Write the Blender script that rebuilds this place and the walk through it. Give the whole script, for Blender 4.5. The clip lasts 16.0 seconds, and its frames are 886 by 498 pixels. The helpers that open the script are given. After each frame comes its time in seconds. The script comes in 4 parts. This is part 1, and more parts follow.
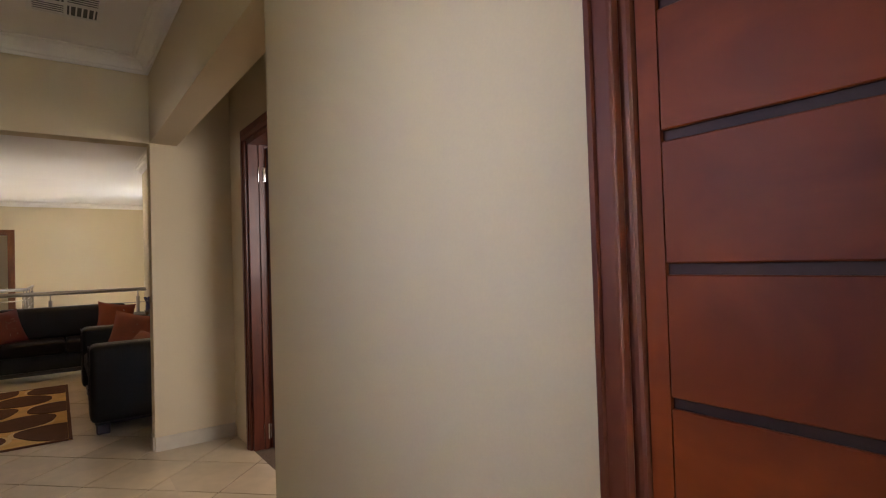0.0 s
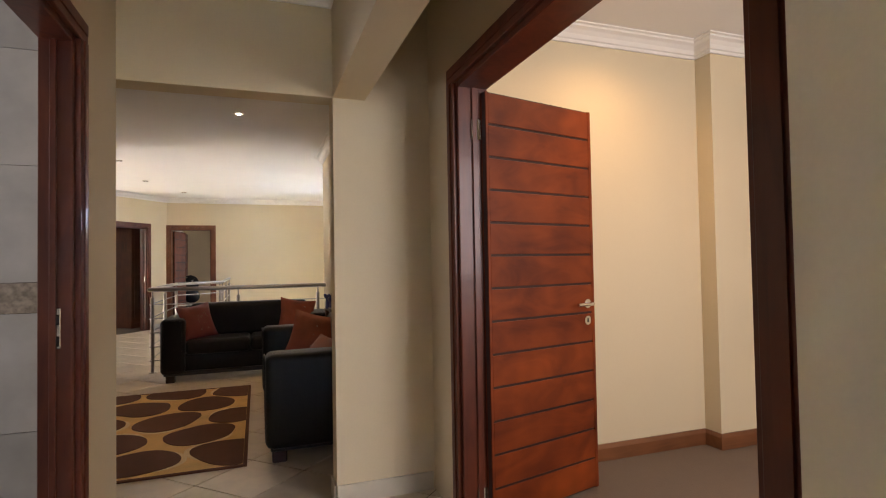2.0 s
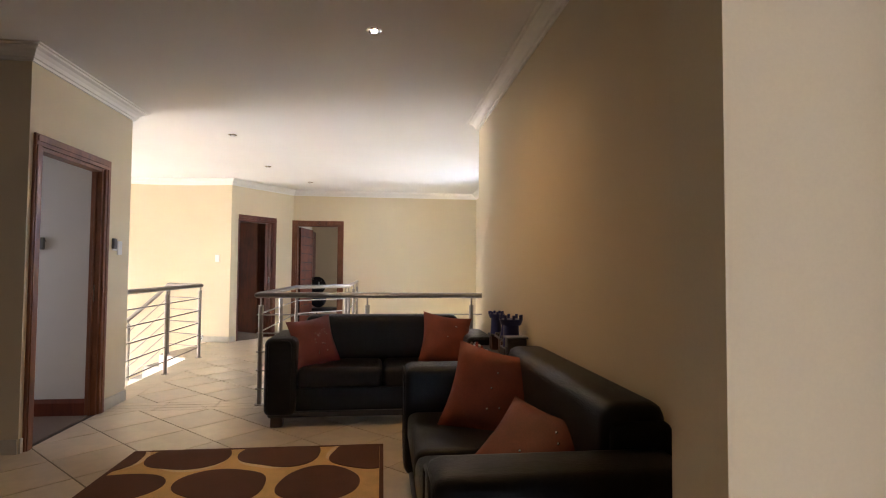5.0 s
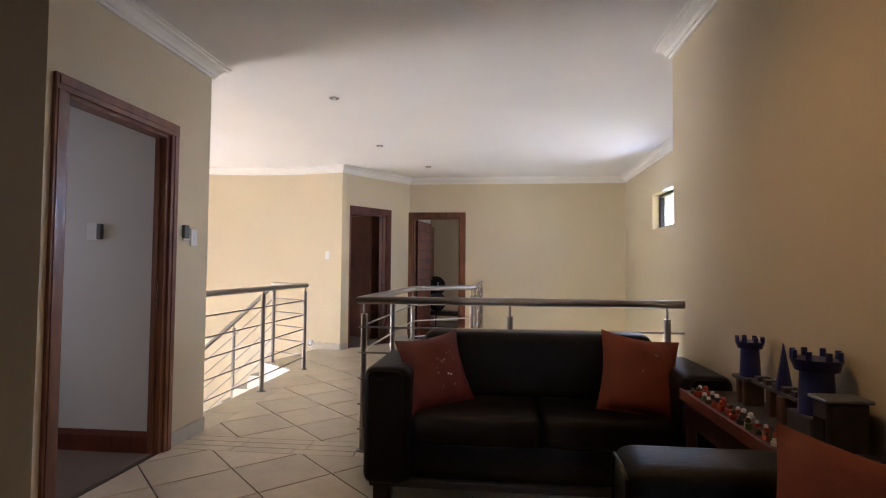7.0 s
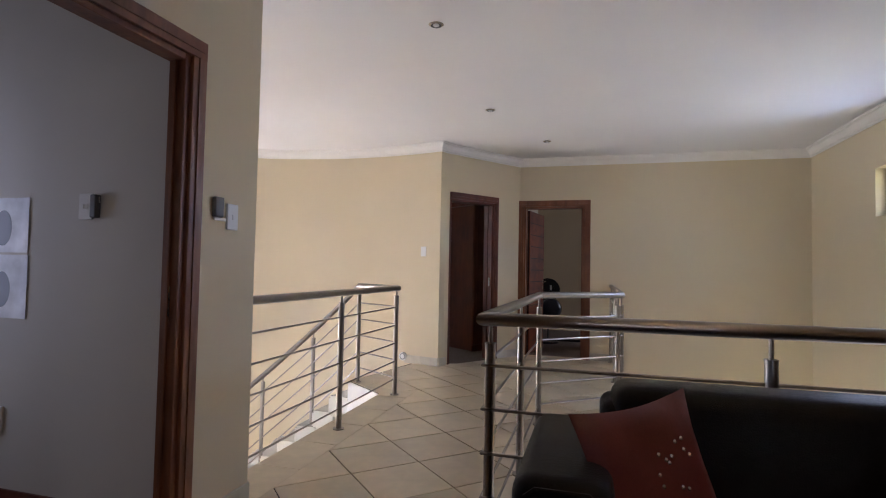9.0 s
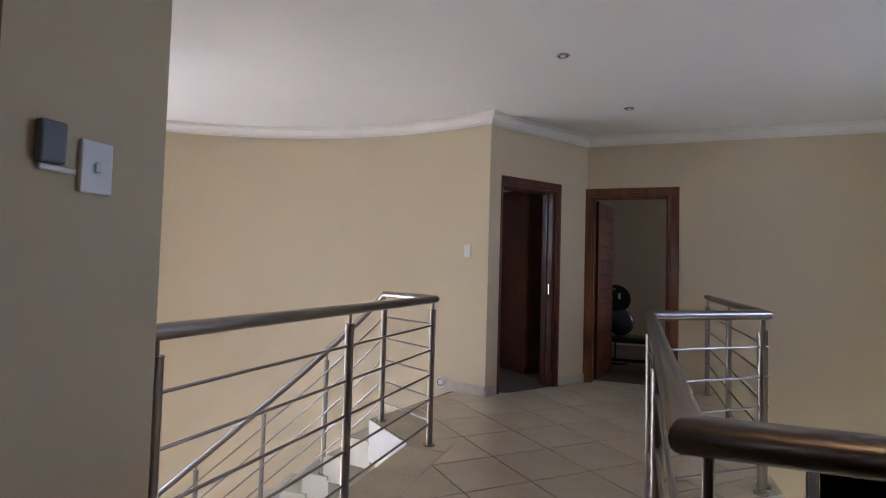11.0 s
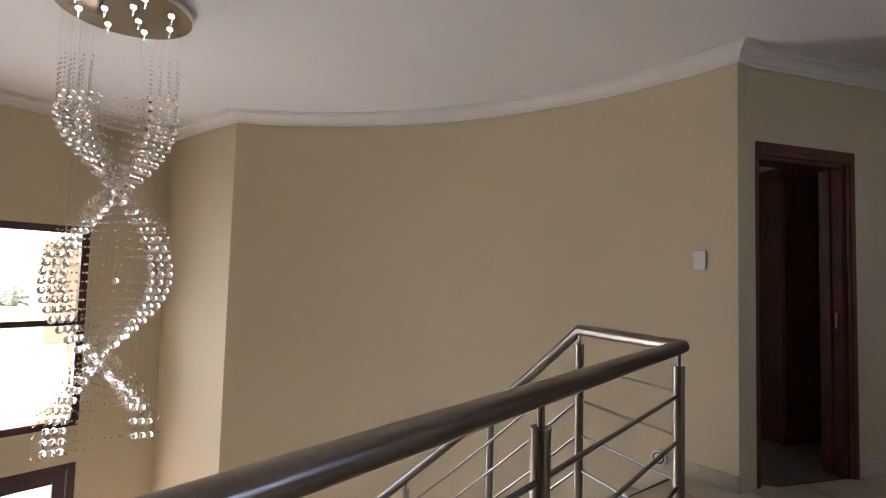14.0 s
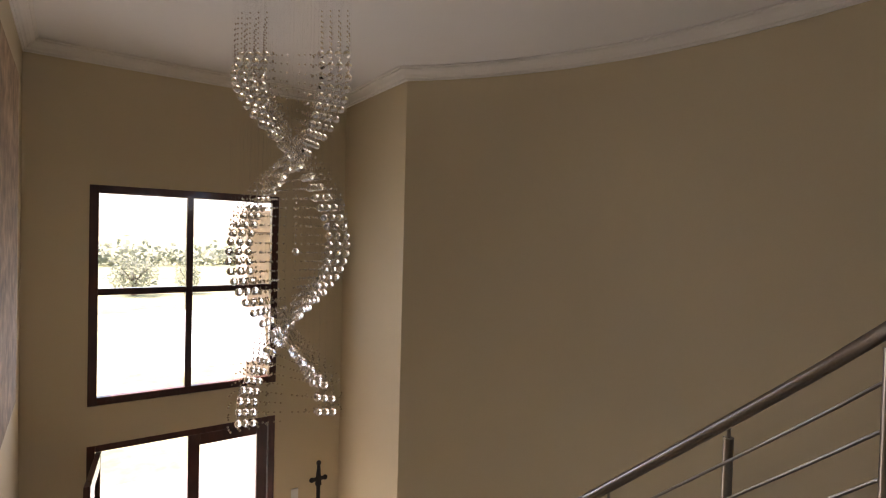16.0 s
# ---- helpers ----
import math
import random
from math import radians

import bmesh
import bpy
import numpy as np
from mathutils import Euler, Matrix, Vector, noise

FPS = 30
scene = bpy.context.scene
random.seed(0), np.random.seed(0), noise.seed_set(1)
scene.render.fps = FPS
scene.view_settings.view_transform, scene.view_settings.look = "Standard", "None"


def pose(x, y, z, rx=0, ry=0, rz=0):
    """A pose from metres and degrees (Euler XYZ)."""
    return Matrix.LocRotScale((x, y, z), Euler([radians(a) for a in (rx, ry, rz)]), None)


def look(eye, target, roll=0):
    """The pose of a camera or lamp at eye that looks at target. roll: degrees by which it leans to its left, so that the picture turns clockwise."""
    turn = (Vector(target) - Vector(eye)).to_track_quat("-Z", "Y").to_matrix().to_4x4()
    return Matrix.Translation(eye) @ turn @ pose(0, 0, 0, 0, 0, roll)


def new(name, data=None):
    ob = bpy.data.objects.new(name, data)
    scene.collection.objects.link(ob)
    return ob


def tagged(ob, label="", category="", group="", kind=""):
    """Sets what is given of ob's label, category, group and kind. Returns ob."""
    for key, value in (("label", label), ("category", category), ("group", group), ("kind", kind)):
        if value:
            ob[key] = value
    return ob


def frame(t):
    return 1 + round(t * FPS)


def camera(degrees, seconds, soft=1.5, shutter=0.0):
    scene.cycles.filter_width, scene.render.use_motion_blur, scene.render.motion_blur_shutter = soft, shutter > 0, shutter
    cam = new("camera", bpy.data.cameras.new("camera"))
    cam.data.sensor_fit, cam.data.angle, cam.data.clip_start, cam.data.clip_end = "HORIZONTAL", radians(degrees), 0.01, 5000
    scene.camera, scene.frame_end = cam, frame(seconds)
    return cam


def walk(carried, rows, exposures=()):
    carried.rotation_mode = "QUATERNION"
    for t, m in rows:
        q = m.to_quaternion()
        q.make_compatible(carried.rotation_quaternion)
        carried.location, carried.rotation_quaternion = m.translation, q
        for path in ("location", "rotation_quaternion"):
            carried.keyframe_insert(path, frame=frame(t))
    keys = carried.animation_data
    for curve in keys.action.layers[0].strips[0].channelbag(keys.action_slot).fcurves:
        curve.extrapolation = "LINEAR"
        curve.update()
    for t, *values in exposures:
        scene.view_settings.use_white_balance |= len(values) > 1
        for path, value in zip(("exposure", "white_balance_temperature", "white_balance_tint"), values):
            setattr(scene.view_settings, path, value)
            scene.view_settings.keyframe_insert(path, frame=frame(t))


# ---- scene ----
cam = camera(80.0, 16.0, 1.1)
PATH = [
    (0, (0.617, -0.63, 1.246), (1.797, 0.984, 1.287), -1.8),
    (0.5, (0.761, -0.328, 1.251), (1.763, 1.402, 1.303), -1.5),
    (1, (0.764, 0.012, 1.241), (1.657, 1.801, 1.295), -1.4),
    (1.5, (0.793, 0.339, 1.249), (1.561, 2.185, 1.301), -1.2),
    (2, (0.759, 0.688, 1.234), (1.424, 2.573, 1.286), -1.0),
    (2.5, (0.732, 1.034, 1.22), (1.31, 2.948, 1.282), -0.6),
    (3, (0.711, 1.376, 1.232), (1.214, 3.311, 1.297), -0.4),
    (3.5, (0.692, 1.735, 1.234), (1.13, 3.685, 1.302), -0.3),
    (6, (0.635, 3.533, 1.184), (0.682, 5.531, 1.264), 0.2),
    (6.5, (0.532, 3.923, 1.17), (0.466, 5.92, 1.252), -0.1),
    (7, (0.466, 4.298, 1.181), (0.258, 6.286, 1.257), 0.5),
    (7.5, (0.336, 4.671, 1.184), (0.005, 6.642, 1.255), 0.7),
    (8, (0.205, 5.042, 1.17), (-0.204, 6.998, 1.241), 0.8),
    (8.5, (0.105, 5.378, 1.175), (-0.387, 7.315, 1.249), 1.1),
    (9, (-0.03, 5.69, 1.163), (-0.577, 7.612, 1.238), 1.1),
    (11.5, (-0.597, 7.213, 1.176), (-1.33, 9.072, 1.27), 1.4),
    (12, (-0.702, 7.471, 1.139), (-1.498, 9.302, 1.259), 1.1),
    (12.5, (-0.829, 7.712, 1.149), (-1.705, 9.506, 1.27), 1.2),
    (13, (-0.968, 7.9, 1.161), (-1.973, 9.626, 1.277), 1.3),
    (13.5, (-1.123, 8.053, 1.199), (-2.236, 9.711, 1.308), 1.5),
    (14, (-1.273, 8.179, 1.203), (-2.491, 9.761, 1.318), 1.6),
    (14.5, (-1.418, 8.291, 1.239), (-2.782, 9.75, 1.338), 1.7),
    (15, (-1.525, 8.362, 1.242), (-3.026, 9.681, 1.325), 1.6),
    (15.5, (-1.654, 8.407, 1.243), (-3.234, 9.632, 1.289), 1.6),
    (16, (-1.754, 8.421, 1.234), (-3.388, 9.572, 1.193), 1.5),
]
EXPOSURES = [(0.0, 4.62, 7500, 22), (1.5, 4.9, 6950, 21), (2.5, 5.05, 7000, 21), (3.5, 5.1, 6700, 20), (6.0, 4.85, 6600, 23), (7.0, 4.5, 6300, 24), (9.0, 3.95, 6000, 25), (11.5, 3.35, 5750, 24), (12.5, 3.15, 5950, 24), (14.0, 2.75, 6300, 24), (14.5, 2.6, 6500, 24), (15.0, 2.35, 6800, 25), (16.0, 1.78, 7150, 25)]
walk(cam, [(t, look(eye, target, roll)) for t, eye, target, roll in PATH], EXPOSURES)
# world, sun, large lights
world = bpy.data.worlds.new("sky_world")
scene.world = world
world.use_nodes = True
wn = world.node_tree.nodes
sky = wn.new("ShaderNodeTexSky")
sky.sky_type, sky.sun_disc = "NISHITA", False
sky.sun_elevation, sky.sun_rotation = radians(62), radians(220)
world.node_tree.links.new(sky.outputs[0], wn["Background"].inputs[0])
wn["Background"].inputs[1].default_value = 0.15
sun = new("sun", bpy.data.lights.new("sun", "SUN"))
sun.data.energy, sun.data.angle, sun.data.color = 5.0, radians(0.5), (1, 0.95, 0.87)
sun.matrix_world = look((-6.4, -7.7, 18.7), (0, 0, 0))


def area_lamp(name, eye, target, sx, sy, watts, colour):
    ob = new(name, bpy.data.lights.new(name, "AREA"))
    ob.data.shape, ob.data.size, ob.data.size_y, ob.data.energy, ob.data.color = "RECTANGLE", sx, sy, watts, colour
    ob.matrix_world = look(eye, target)
    return ob


COOL, DAY, WARM = (0.8, 0.88, 1.0), (0.93, 0.96, 1.0), (1.0, 0.64, 0.28)
# fill for the near corridor wall, set in an added window out of view
area_lamp("fill_light_corridor", (0.155, 0.0, 1.5), (1.14, 0.0, 1.35), 0.18, 0.55, 0.092, (0.5, 0.62, 1.0)).data.spread = radians(112)
area_lamp("window_light_corridor_end", (0.62, -2.55, 1.5), (1.1, 0.6, 1.2), 0.8, 1.3, 0.16, (0.4, 0.56, 1.0)).data.spread = radians(110)
area_lamp("window_light_entrance", (-7.06, 9.32, 0.16), (-3.0, 9.32, 1.5), 1.4, 0.7, 2.6, (0.76, 0.87, 1.0)).data.spread = radians(140)
area_lamp("door_light_entrance", (-7.16, 9.32, -1.75), (-3.0, 9.32, -0.9), 1.4, 2.2, 2.6, (0.74, 0.85, 1.0))
# added fill before the closed lower east wall, which has no window
area_lamp("fill_light_stairwell", (2.42, 10.3, -1.3), (-0.5, 10.3, 1.4), 3.4, 2.0, 1.2, (0.88, 0.93, 1.0))
area_lamp("window_light_high", (2.75, 10.5, 2.05), (-1.66, 8.4, 1.2), 1.8, 0.42, 2.0, (0.5, 0.68, 1.0))
area_lamp("window_light_office", (-3.5, 7.0, 1.3), (-2.2, 7.48, 1.2), 0.6, 1.0, 0.29, (0.72, 0.8, 1.0))
# two added fills brighten the far rooms, whose walls hold no windows
area_lamp("fill_light_bedroom", (2.35, 15.6, 1.5), (0.0, 14.6, 1.2), 1.2, 1.2, 1.0, DAY)
area_lamp("fill_light_guest_room", (-3.9, 15.0, 1.5), (-2.0, 14.0, 1.2), 1.0, 1.0, 0.4, COOL)
area_lamp("window_light_suite", (3.0, 0.25, 1.7), (3.0, 2.6, 1.2), 1.4, 1.2, 1.75, DAY)
area_lamp("window_light_bathroom", (-2.0, 2.4, 1.6), (-0.3, 3.2, 1.2), 0.8, 0.8, 1.0, COOL)


# materials
def shade(name, colour, rough=0.6, metal=0.0, grain=0.0, scale=40.0, stain=0.0, stain_scale=1.2, bump=0.0, bump_scale=120.0, island=0.0, coat=0.0):
    m = bpy.data.materials.new(name)
    m.use_nodes = True
    n, l = m.node_tree.nodes, m.node_tree.links
    b = n["Principled BSDF"]
    b.inputs["Roughness"].default_value, b.inputs["Metallic"].default_value = rough, metal
    b.inputs["Coat Weight"].default_value = coat
    b.inputs["Base Color"].default_value = (*colour, 1)
    tc = n.new("ShaderNodeTexCoord")
    last = None
    for amount, sc in ((grain, scale), (stain, stain_scale)):
        if not amount:
            continue
        t = n.new("ShaderNodeTexNoise")
        t.inputs["Scale"].default_value, t.inputs["Detail"].default_value = sc, 5
        l.new(tc.outputs["Object"], t.inputs["Vector"])
        r = n.new("ShaderNodeMapRange")
        r.inputs["From Min"].default_value, r.inputs["From Max"].default_value = 0.3, 0.7
        r.inputs["To Min"].default_value, r.inputs["To Max"].default_value = 1 - amount, 1 + amount
        l.new(t.outputs[0], r.inputs["Value"])
        mx = n.new("ShaderNodeVectorMath")
        mx.operation = "MULTIPLY"
        if last:
            l.new(last, mx.inputs[0])
        else:
            mx.inputs[0].default_value = colour
        l.new(r.outputs[0], mx.inputs[1])
        last = mx.outputs[0]
    if island:
        oi = n.new("ShaderNodeObjectInfo")
        r = n.new("ShaderNodeMapRange")
        r.inputs["To Min"].default_value, r.inputs["To Max"].default_value = 1 - island, 1 + island
        l.new(oi.outputs["Random"], r.inputs["Value"])
        mx = n.new("ShaderNodeVectorMath")
        mx.operation = "MULTIPLY"
        if last:
            l.new(last, mx.inputs[0])
        else:
            mx.inputs[0].default_value = colour
        l.new(r.outputs[0], mx.inputs[1])
        last = mx.outputs[0]
    if last:
        l.new(last, b.inputs["Base Color"])
    if bump:
        t = n.new("ShaderNodeTexNoise")
        t.inputs["Scale"].default_value, t.inputs["Detail"].default_value = bump_scale, 4
        l.new(tc.outputs["Object"], t.inputs["Vector"])
        bp = n.new("ShaderNodeBump")
        bp.inputs["Strength"].default_value, bp.inputs["Distance"].default_value = bump, 0.01
        l.new(t.outputs[0], bp.inputs["Height"])
        l.new(bp.outputs[0], b.inputs["Normal"])
    return m


def wood(name, dark, light, along="Z", rough=0.3, coat=0.3, across=7.0):
    m = shade(name, dark, rough, coat=coat)
    n, l = m.node_tree.nodes, m.node_tree.links
    b = n["Principled BSDF"]
    tc = n["Texture Coordinate"]
    mp = n.new("ShaderNodeMapping")
    stretch = [across, across, across]
    stretch["XYZ".index(along)] = 1.1
    mp.inputs["Scale"].default_value = stretch
    l.new(tc.outputs["Object"], mp.inputs["Vector"])
    t = n.new("ShaderNodeTexNoise")
    t.inputs["Scale"].default_value, t.inputs["Detail"].default_value, t.inputs["Distortion"].default_value = 2.2, 7, 1.4
    l.new(mp.outputs[0], t.inputs["Vector"])
    big = n.new("ShaderNodeTexNoise")
    big.inputs["Scale"].default_value, big.inputs["Detail"].default_value = 3.5, 2
    l.new(tc.outputs["Object"], big.inputs["Vector"])
    ad = n.new("ShaderNodeMath")
    ad.operation = "ADD"
    l.new(t.outputs[0], ad.inputs[0])
    l.new(big.outputs[0], ad.inputs[1])
    r = n.new("ShaderNodeValToRGB")
    r.color_ramp.elements[0].position, r.color_ramp.elements[0].color = 0.36, (*dark, 1)
    r.color_ramp.elements[1].position, r.color_ramp.elements[1].color = 0.66, (*light, 1)
    h = n.new("ShaderNodeMath")
    h.operation = "MULTIPLY"
    h.inputs[1].default_value = 0.5
    l.new(ad.outputs[0], h.inputs[0])
    l.new(h.outputs[0], r.inputs[0])
    l.new(r.outputs[0], b.inputs["Base Color"])
    bp = n.new("ShaderNodeBump")
    bp.inputs["Strength"].default_value, bp.inputs["Distance"].default_value = 0.08, 0.004
    l.new(t.outputs[0], bp.inputs["Height"])
    l.new(bp.outputs[0], b.inputs["Normal"])
    return m


PAINT = shade("cream_paint", (0.63, 0.53, 0.36), 0.75, grain=0.015, scale=180, stain=0.03, stain_scale=0.8, bump=0.04, bump_scale=160)
PAINT_COOL = shade("pale_paint", (0.62, 0.6, 0.56), 0.75, grain=0.015, scale=180, stain=0.03, bump=0.04, bump_scale=160)
CEIL = shade("ceiling_paint", (0.76, 0.74, 0.71), 0.85, stain=0.02, bump=0.02)
PLASTER = shade("cornice_plaster", (0.78, 0.75, 0.7), 0.7, stain=0.03, stain_scale=4)
WHITE = shade("white_plaster", (0.72, 0.7, 0.66), 0.7, stain=0.04, stain_scale=3)
TILE = shade("beige_tile", (0.55, 0.46, 0.33), 0.28, grain=0.05, scale=14, stain=0.1, stain_scale=3.0, bump=0.03, bump_scale=30, island=0.08)
GROUT = shade("dark_grout", (0.06, 0.042, 0.03), 0.9, grain=0.2, scale=60)
SKIRT = shade("tile_skirting", (0.52, 0.47, 0.38), 0.35, grain=0.05, scale=14, stain=0.08, stain_scale=3, island=0.06)
DOORW = wood("red_door_wood", (0.092, 0.0125, 0.002), (0.25, 0.045, 0.006), "X", 0.5, 0.0, 2.6)
DOORW.node_tree.nodes["Principled BSDF"].inputs["Specular IOR Level"].default_value = 0.3
FRAMEW = wood("red_frame_wood", (0.07, 0.013, 0.006), (0.15, 0.032, 0.012), "Z", 0.4, 0.1)
FRAMEB = wood("brown_frame_wood", (0.125, 0.04, 0.017), (0.245, 0.088, 0.035), "Z", 0.42, 0.05)
# near-black tone puts the shade and grime of the door grooves into colour
GROOVE = wood("shaded_groove_wood", (0.02, 0.004, 0.002), (0.045, 0.008, 0.003), "X", 0.6, 0.0)
DARKW = wood("dark_wood", (0.02, 0.006, 0.004), (0.05, 0.016, 0.01), "Z")
WINW = wood("window_wood", (0.045, 0.014, 0.009), (0.095, 0.03, 0.02), "Z")
SKIRTW = wood("skirting_wood", (0.12, 0.045, 0.018), (0.22, 0.085, 0.035), "X")
STEEL = shade("brushed_steel", (0.33, 0.295, 0.27), 0.3, 1.0, grain=0.06, scale=90)
CHROME = shade("chrome", (0.75, 0.75, 0.75), 0.08, 1.0)
LEATHER = shade("black_leather", (0.007, 0.0055, 0.005), 0.36, grain=0.2, scale=60, stain=0.25, stain_scale=5, bump=0.25, bump_scale=220)
RED_C = shade("rust_fabric", (0.2, 0.038, 0.015), 0.6, grain=0.12, scale=160, stain=0.15, stain_scale=9, bump=0.08, bump_scale=300)
MAROON_C = shade("maroon_satin", (0.13, 0.024, 0.024), 0.4, grain=0.1, scale=160, stain=0.15, stain_scale=9, bump=0.08, bump_scale=300)
LEATHER.node_tree.nodes["Principled BSDF"].inputs["Specular IOR Level"].default_value = 0.16
CARPET = shade("taupe_carpet", (0.16, 0.115, 0.085), 0.95, grain=0.2, scale=250, stain=0.08, bump=0.6, bump_scale=400)
RUG_G = shade("rug_gold", (0.72, 0.46, 0.18), 0.95, grain=0.18, scale=260, stain=0.12, stain_scale=6, bump=0.7, bump_scale=420)
RUG_C = shade("rug_cream", (0.78, 0.6, 0.32), 0.95, grain=0.18, scale=260, bump=0.7, bump_scale=420)
RUG_B = shade("rug_brown", (0.115, 0.043, 0.02), 0.95, grain=0.2, scale=260, stain=0.15, stain_scale=6, bump=0.7, bump_scale=420)
PLASTIC = shade("white_plastic", (0.72, 0.72, 0.7), 0.35)
GREYP = shade("grey_plastic", (0.12, 0.12, 0.12), 0.45)
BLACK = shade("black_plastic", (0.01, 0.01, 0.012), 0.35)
BLUE_T = shade("blue_toy_plastic", (0.018, 0.022, 0.11), 0.4)
GREY_T = shade("grey_toy_plastic", (0.06, 0.055, 0.055), 0.5, stain=0.2, stain_scale=20)
PALE_T = shade("pale_toy_plastic", (0.14, 0.15, 0.18), 0.5)
BROWN_T = shade("brown_toy_plastic", (0.1, 0.05, 0.03), 0.5)
RED_T = shade("red_toy_plastic", (0.4, 0.06, 0.03), 0.45)
GREEN_T = shade("green_toy_plastic", (0.08, 0.14, 0.05), 0.5)
MARBLE = shade("white_marble", (0.7, 0.68, 0.64), 0.25, stain=0.06, stain_scale=5)
BATH = shade("grey_wall_tile", (0.36, 0.34, 0.31), 0.3, stain=0.14, stain_scale=5, island=0.1)
MOSAIC = shade("mosaic_tile", (0.22, 0.18, 0.14), 0.3, grain=0.4, scale=45, island=0.2)
ORANGE = shade("orange_plastic", (0.6, 0.09, 0.015), 0.4)
GRASS = shade("dry_grass", (0.3, 0.3, 0.16), 0.95, grain=0.25, scale=3, stain=0.2, stain_scale=0.3)
PAVE = shade("pale_paving", (0.5, 0.46, 0.4), 0.85, grain=0.1, scale=5)
LEAF = shade("hazed_leaf_green", (0.11, 0.13, 0.07), 0.7, island=0.2)
leaf_nodes, leaf_links = LEAF.node_tree.nodes, LEAF.node_tree.links
# pale translucent tint puts the outdoor haze and glare into the leaf colour
thin = leaf_nodes.new("ShaderNodeBsdfTranslucent")
thin.inputs[0].default_value = (0.5, 0.52, 0.42, 1)
both = leaf_nodes.new("ShaderNodeMixShader")
leaf_links.new(leaf_nodes["Principled BSDF"].outputs[0], both.inputs[1])
leaf_links.new(thin.outputs[0], both.inputs[2])
leaf_links.new(both.outputs[0], leaf_nodes["Material Output"].inputs[0])
BARK = shade("bark", (0.09, 0.065, 0.045), 0.9, grain=0.2, scale=20, bump=0.5, bump_scale=30)
OUTWALL = shade("exterior_plaster", (0.55, 0.46, 0.38), 0.85, stain=0.06)
IRON = shade("dark_iron", (0.012, 0.01, 0.01), 0.5, 0.4)
BALL = shade("grey_exercise_ball", (0.035, 0.042, 0.065), 0.14)
BLUE_D = shade("navy_plastic", (0.02, 0.03, 0.07), 0.5)
CANVAS_D = shade("canvas_black", (0.015, 0.014, 0.014), 0.8, grain=0.3, scale=30)
CANVAS_T = shade("canvas_tan", (0.33, 0.22, 0.13), 0.8, grain=0.25, scale=12, stain=0.3, stain_scale=6)
CANVAS_W = shade("canvas_white", (0.6, 0.57, 0.5), 0.8, grain=0.5, scale=22)
CANVAS_N = shade("canvas_slate", (0.08, 0.085, 0.11), 0.8, grain=0.4, scale=18)
PAPER = shade("photo_paper", (0.7, 0.73, 0.78), 0.4, stain=0.25, stain_scale=7)
INK = shade("photo_ink", (0.2, 0.22, 0.26), 0.4)


def glow(name, colour, strength):
    m = shade(name, colour, 0.5)
    b = m.node_tree.nodes["Principled BSDF"]
    b.inputs["Emission Color"].default_value, b.inputs["Emission Strength"].default_value = (*colour, 1), strength
    return m


LAMP_ON = glow("lit_lamp", (1.0, 0.93, 0.8), 3)
LED_ON = glow("lit_led", (0.95, 0.97, 1.0), 1.6)


def clear(name, rough=0.0, colour=(1, 1, 1)):
    m = bpy.data.materials.new(name)
    m.use_nodes = True
    b = m.node_tree.nodes["Principled BSDF"]
    b.inputs["Base Color"].default_value = (*colour, 1)
    b.inputs["Transmission Weight"].default_value, b.inputs["Roughness"].default_value, b.inputs["IOR"].default_value = 1.0, rough, 1.5
    return m


CRYSTAL = clear("crystal")
GLASS = clear("window_glass")


# mesh helpers
def box(bm, a, b):
    vs = [bm.verts.new((x, y, z)) for x in (a[0], b[0]) for y in (a[1], b[1]) for z in (a[2], b[2])]
    for f in ((0, 1, 3, 2), (4, 6, 7, 5), (0, 4, 5, 1), (2, 3, 7, 6), (0, 2, 6, 4), (1, 5, 7, 3)):
        bm.faces.new([vs[i] for i in f])
    return bm


def cube(a, b, bevel=0.0, seg=2):
    bm = box(bmesh.new(), [min(p, q) for p, q in zip(a, b)], [max(p, q) for p, q in zip(a, b)])
    if bevel:
        bmesh.ops.bevel(bm, geom=bm.edges[:], offset=bevel, segments=seg, profile=0.5, affect="EDGES")
    return bm


def tube(p, q, r, seg=12, r2=None, bm=None):
    bm = bm or bmesh.new()
    p, q = Vector(p), Vector(q)
    d = q - p
    m = Matrix.Translation((p + q) / 2) @ d.to_track_quat("Z", "Y").to_matrix().to_4x4()
    bmesh.ops.create_cone(bm, cap_ends=True, segments=seg, radius1=r, radius2=r if r2 is None else r2, depth=d.length, matrix=m)
    return bm


def ball(c, r, bm=None, u=12, v=8, squash=(1, 1, 1)):
    bm = bm or bmesh.new()
    bmesh.ops.create_uvsphere(bm, u_segments=u, v_segments=v, radius=r, matrix=Matrix.Translation(c) @ Matrix.Diagonal((*squash, 1)))
    return bm


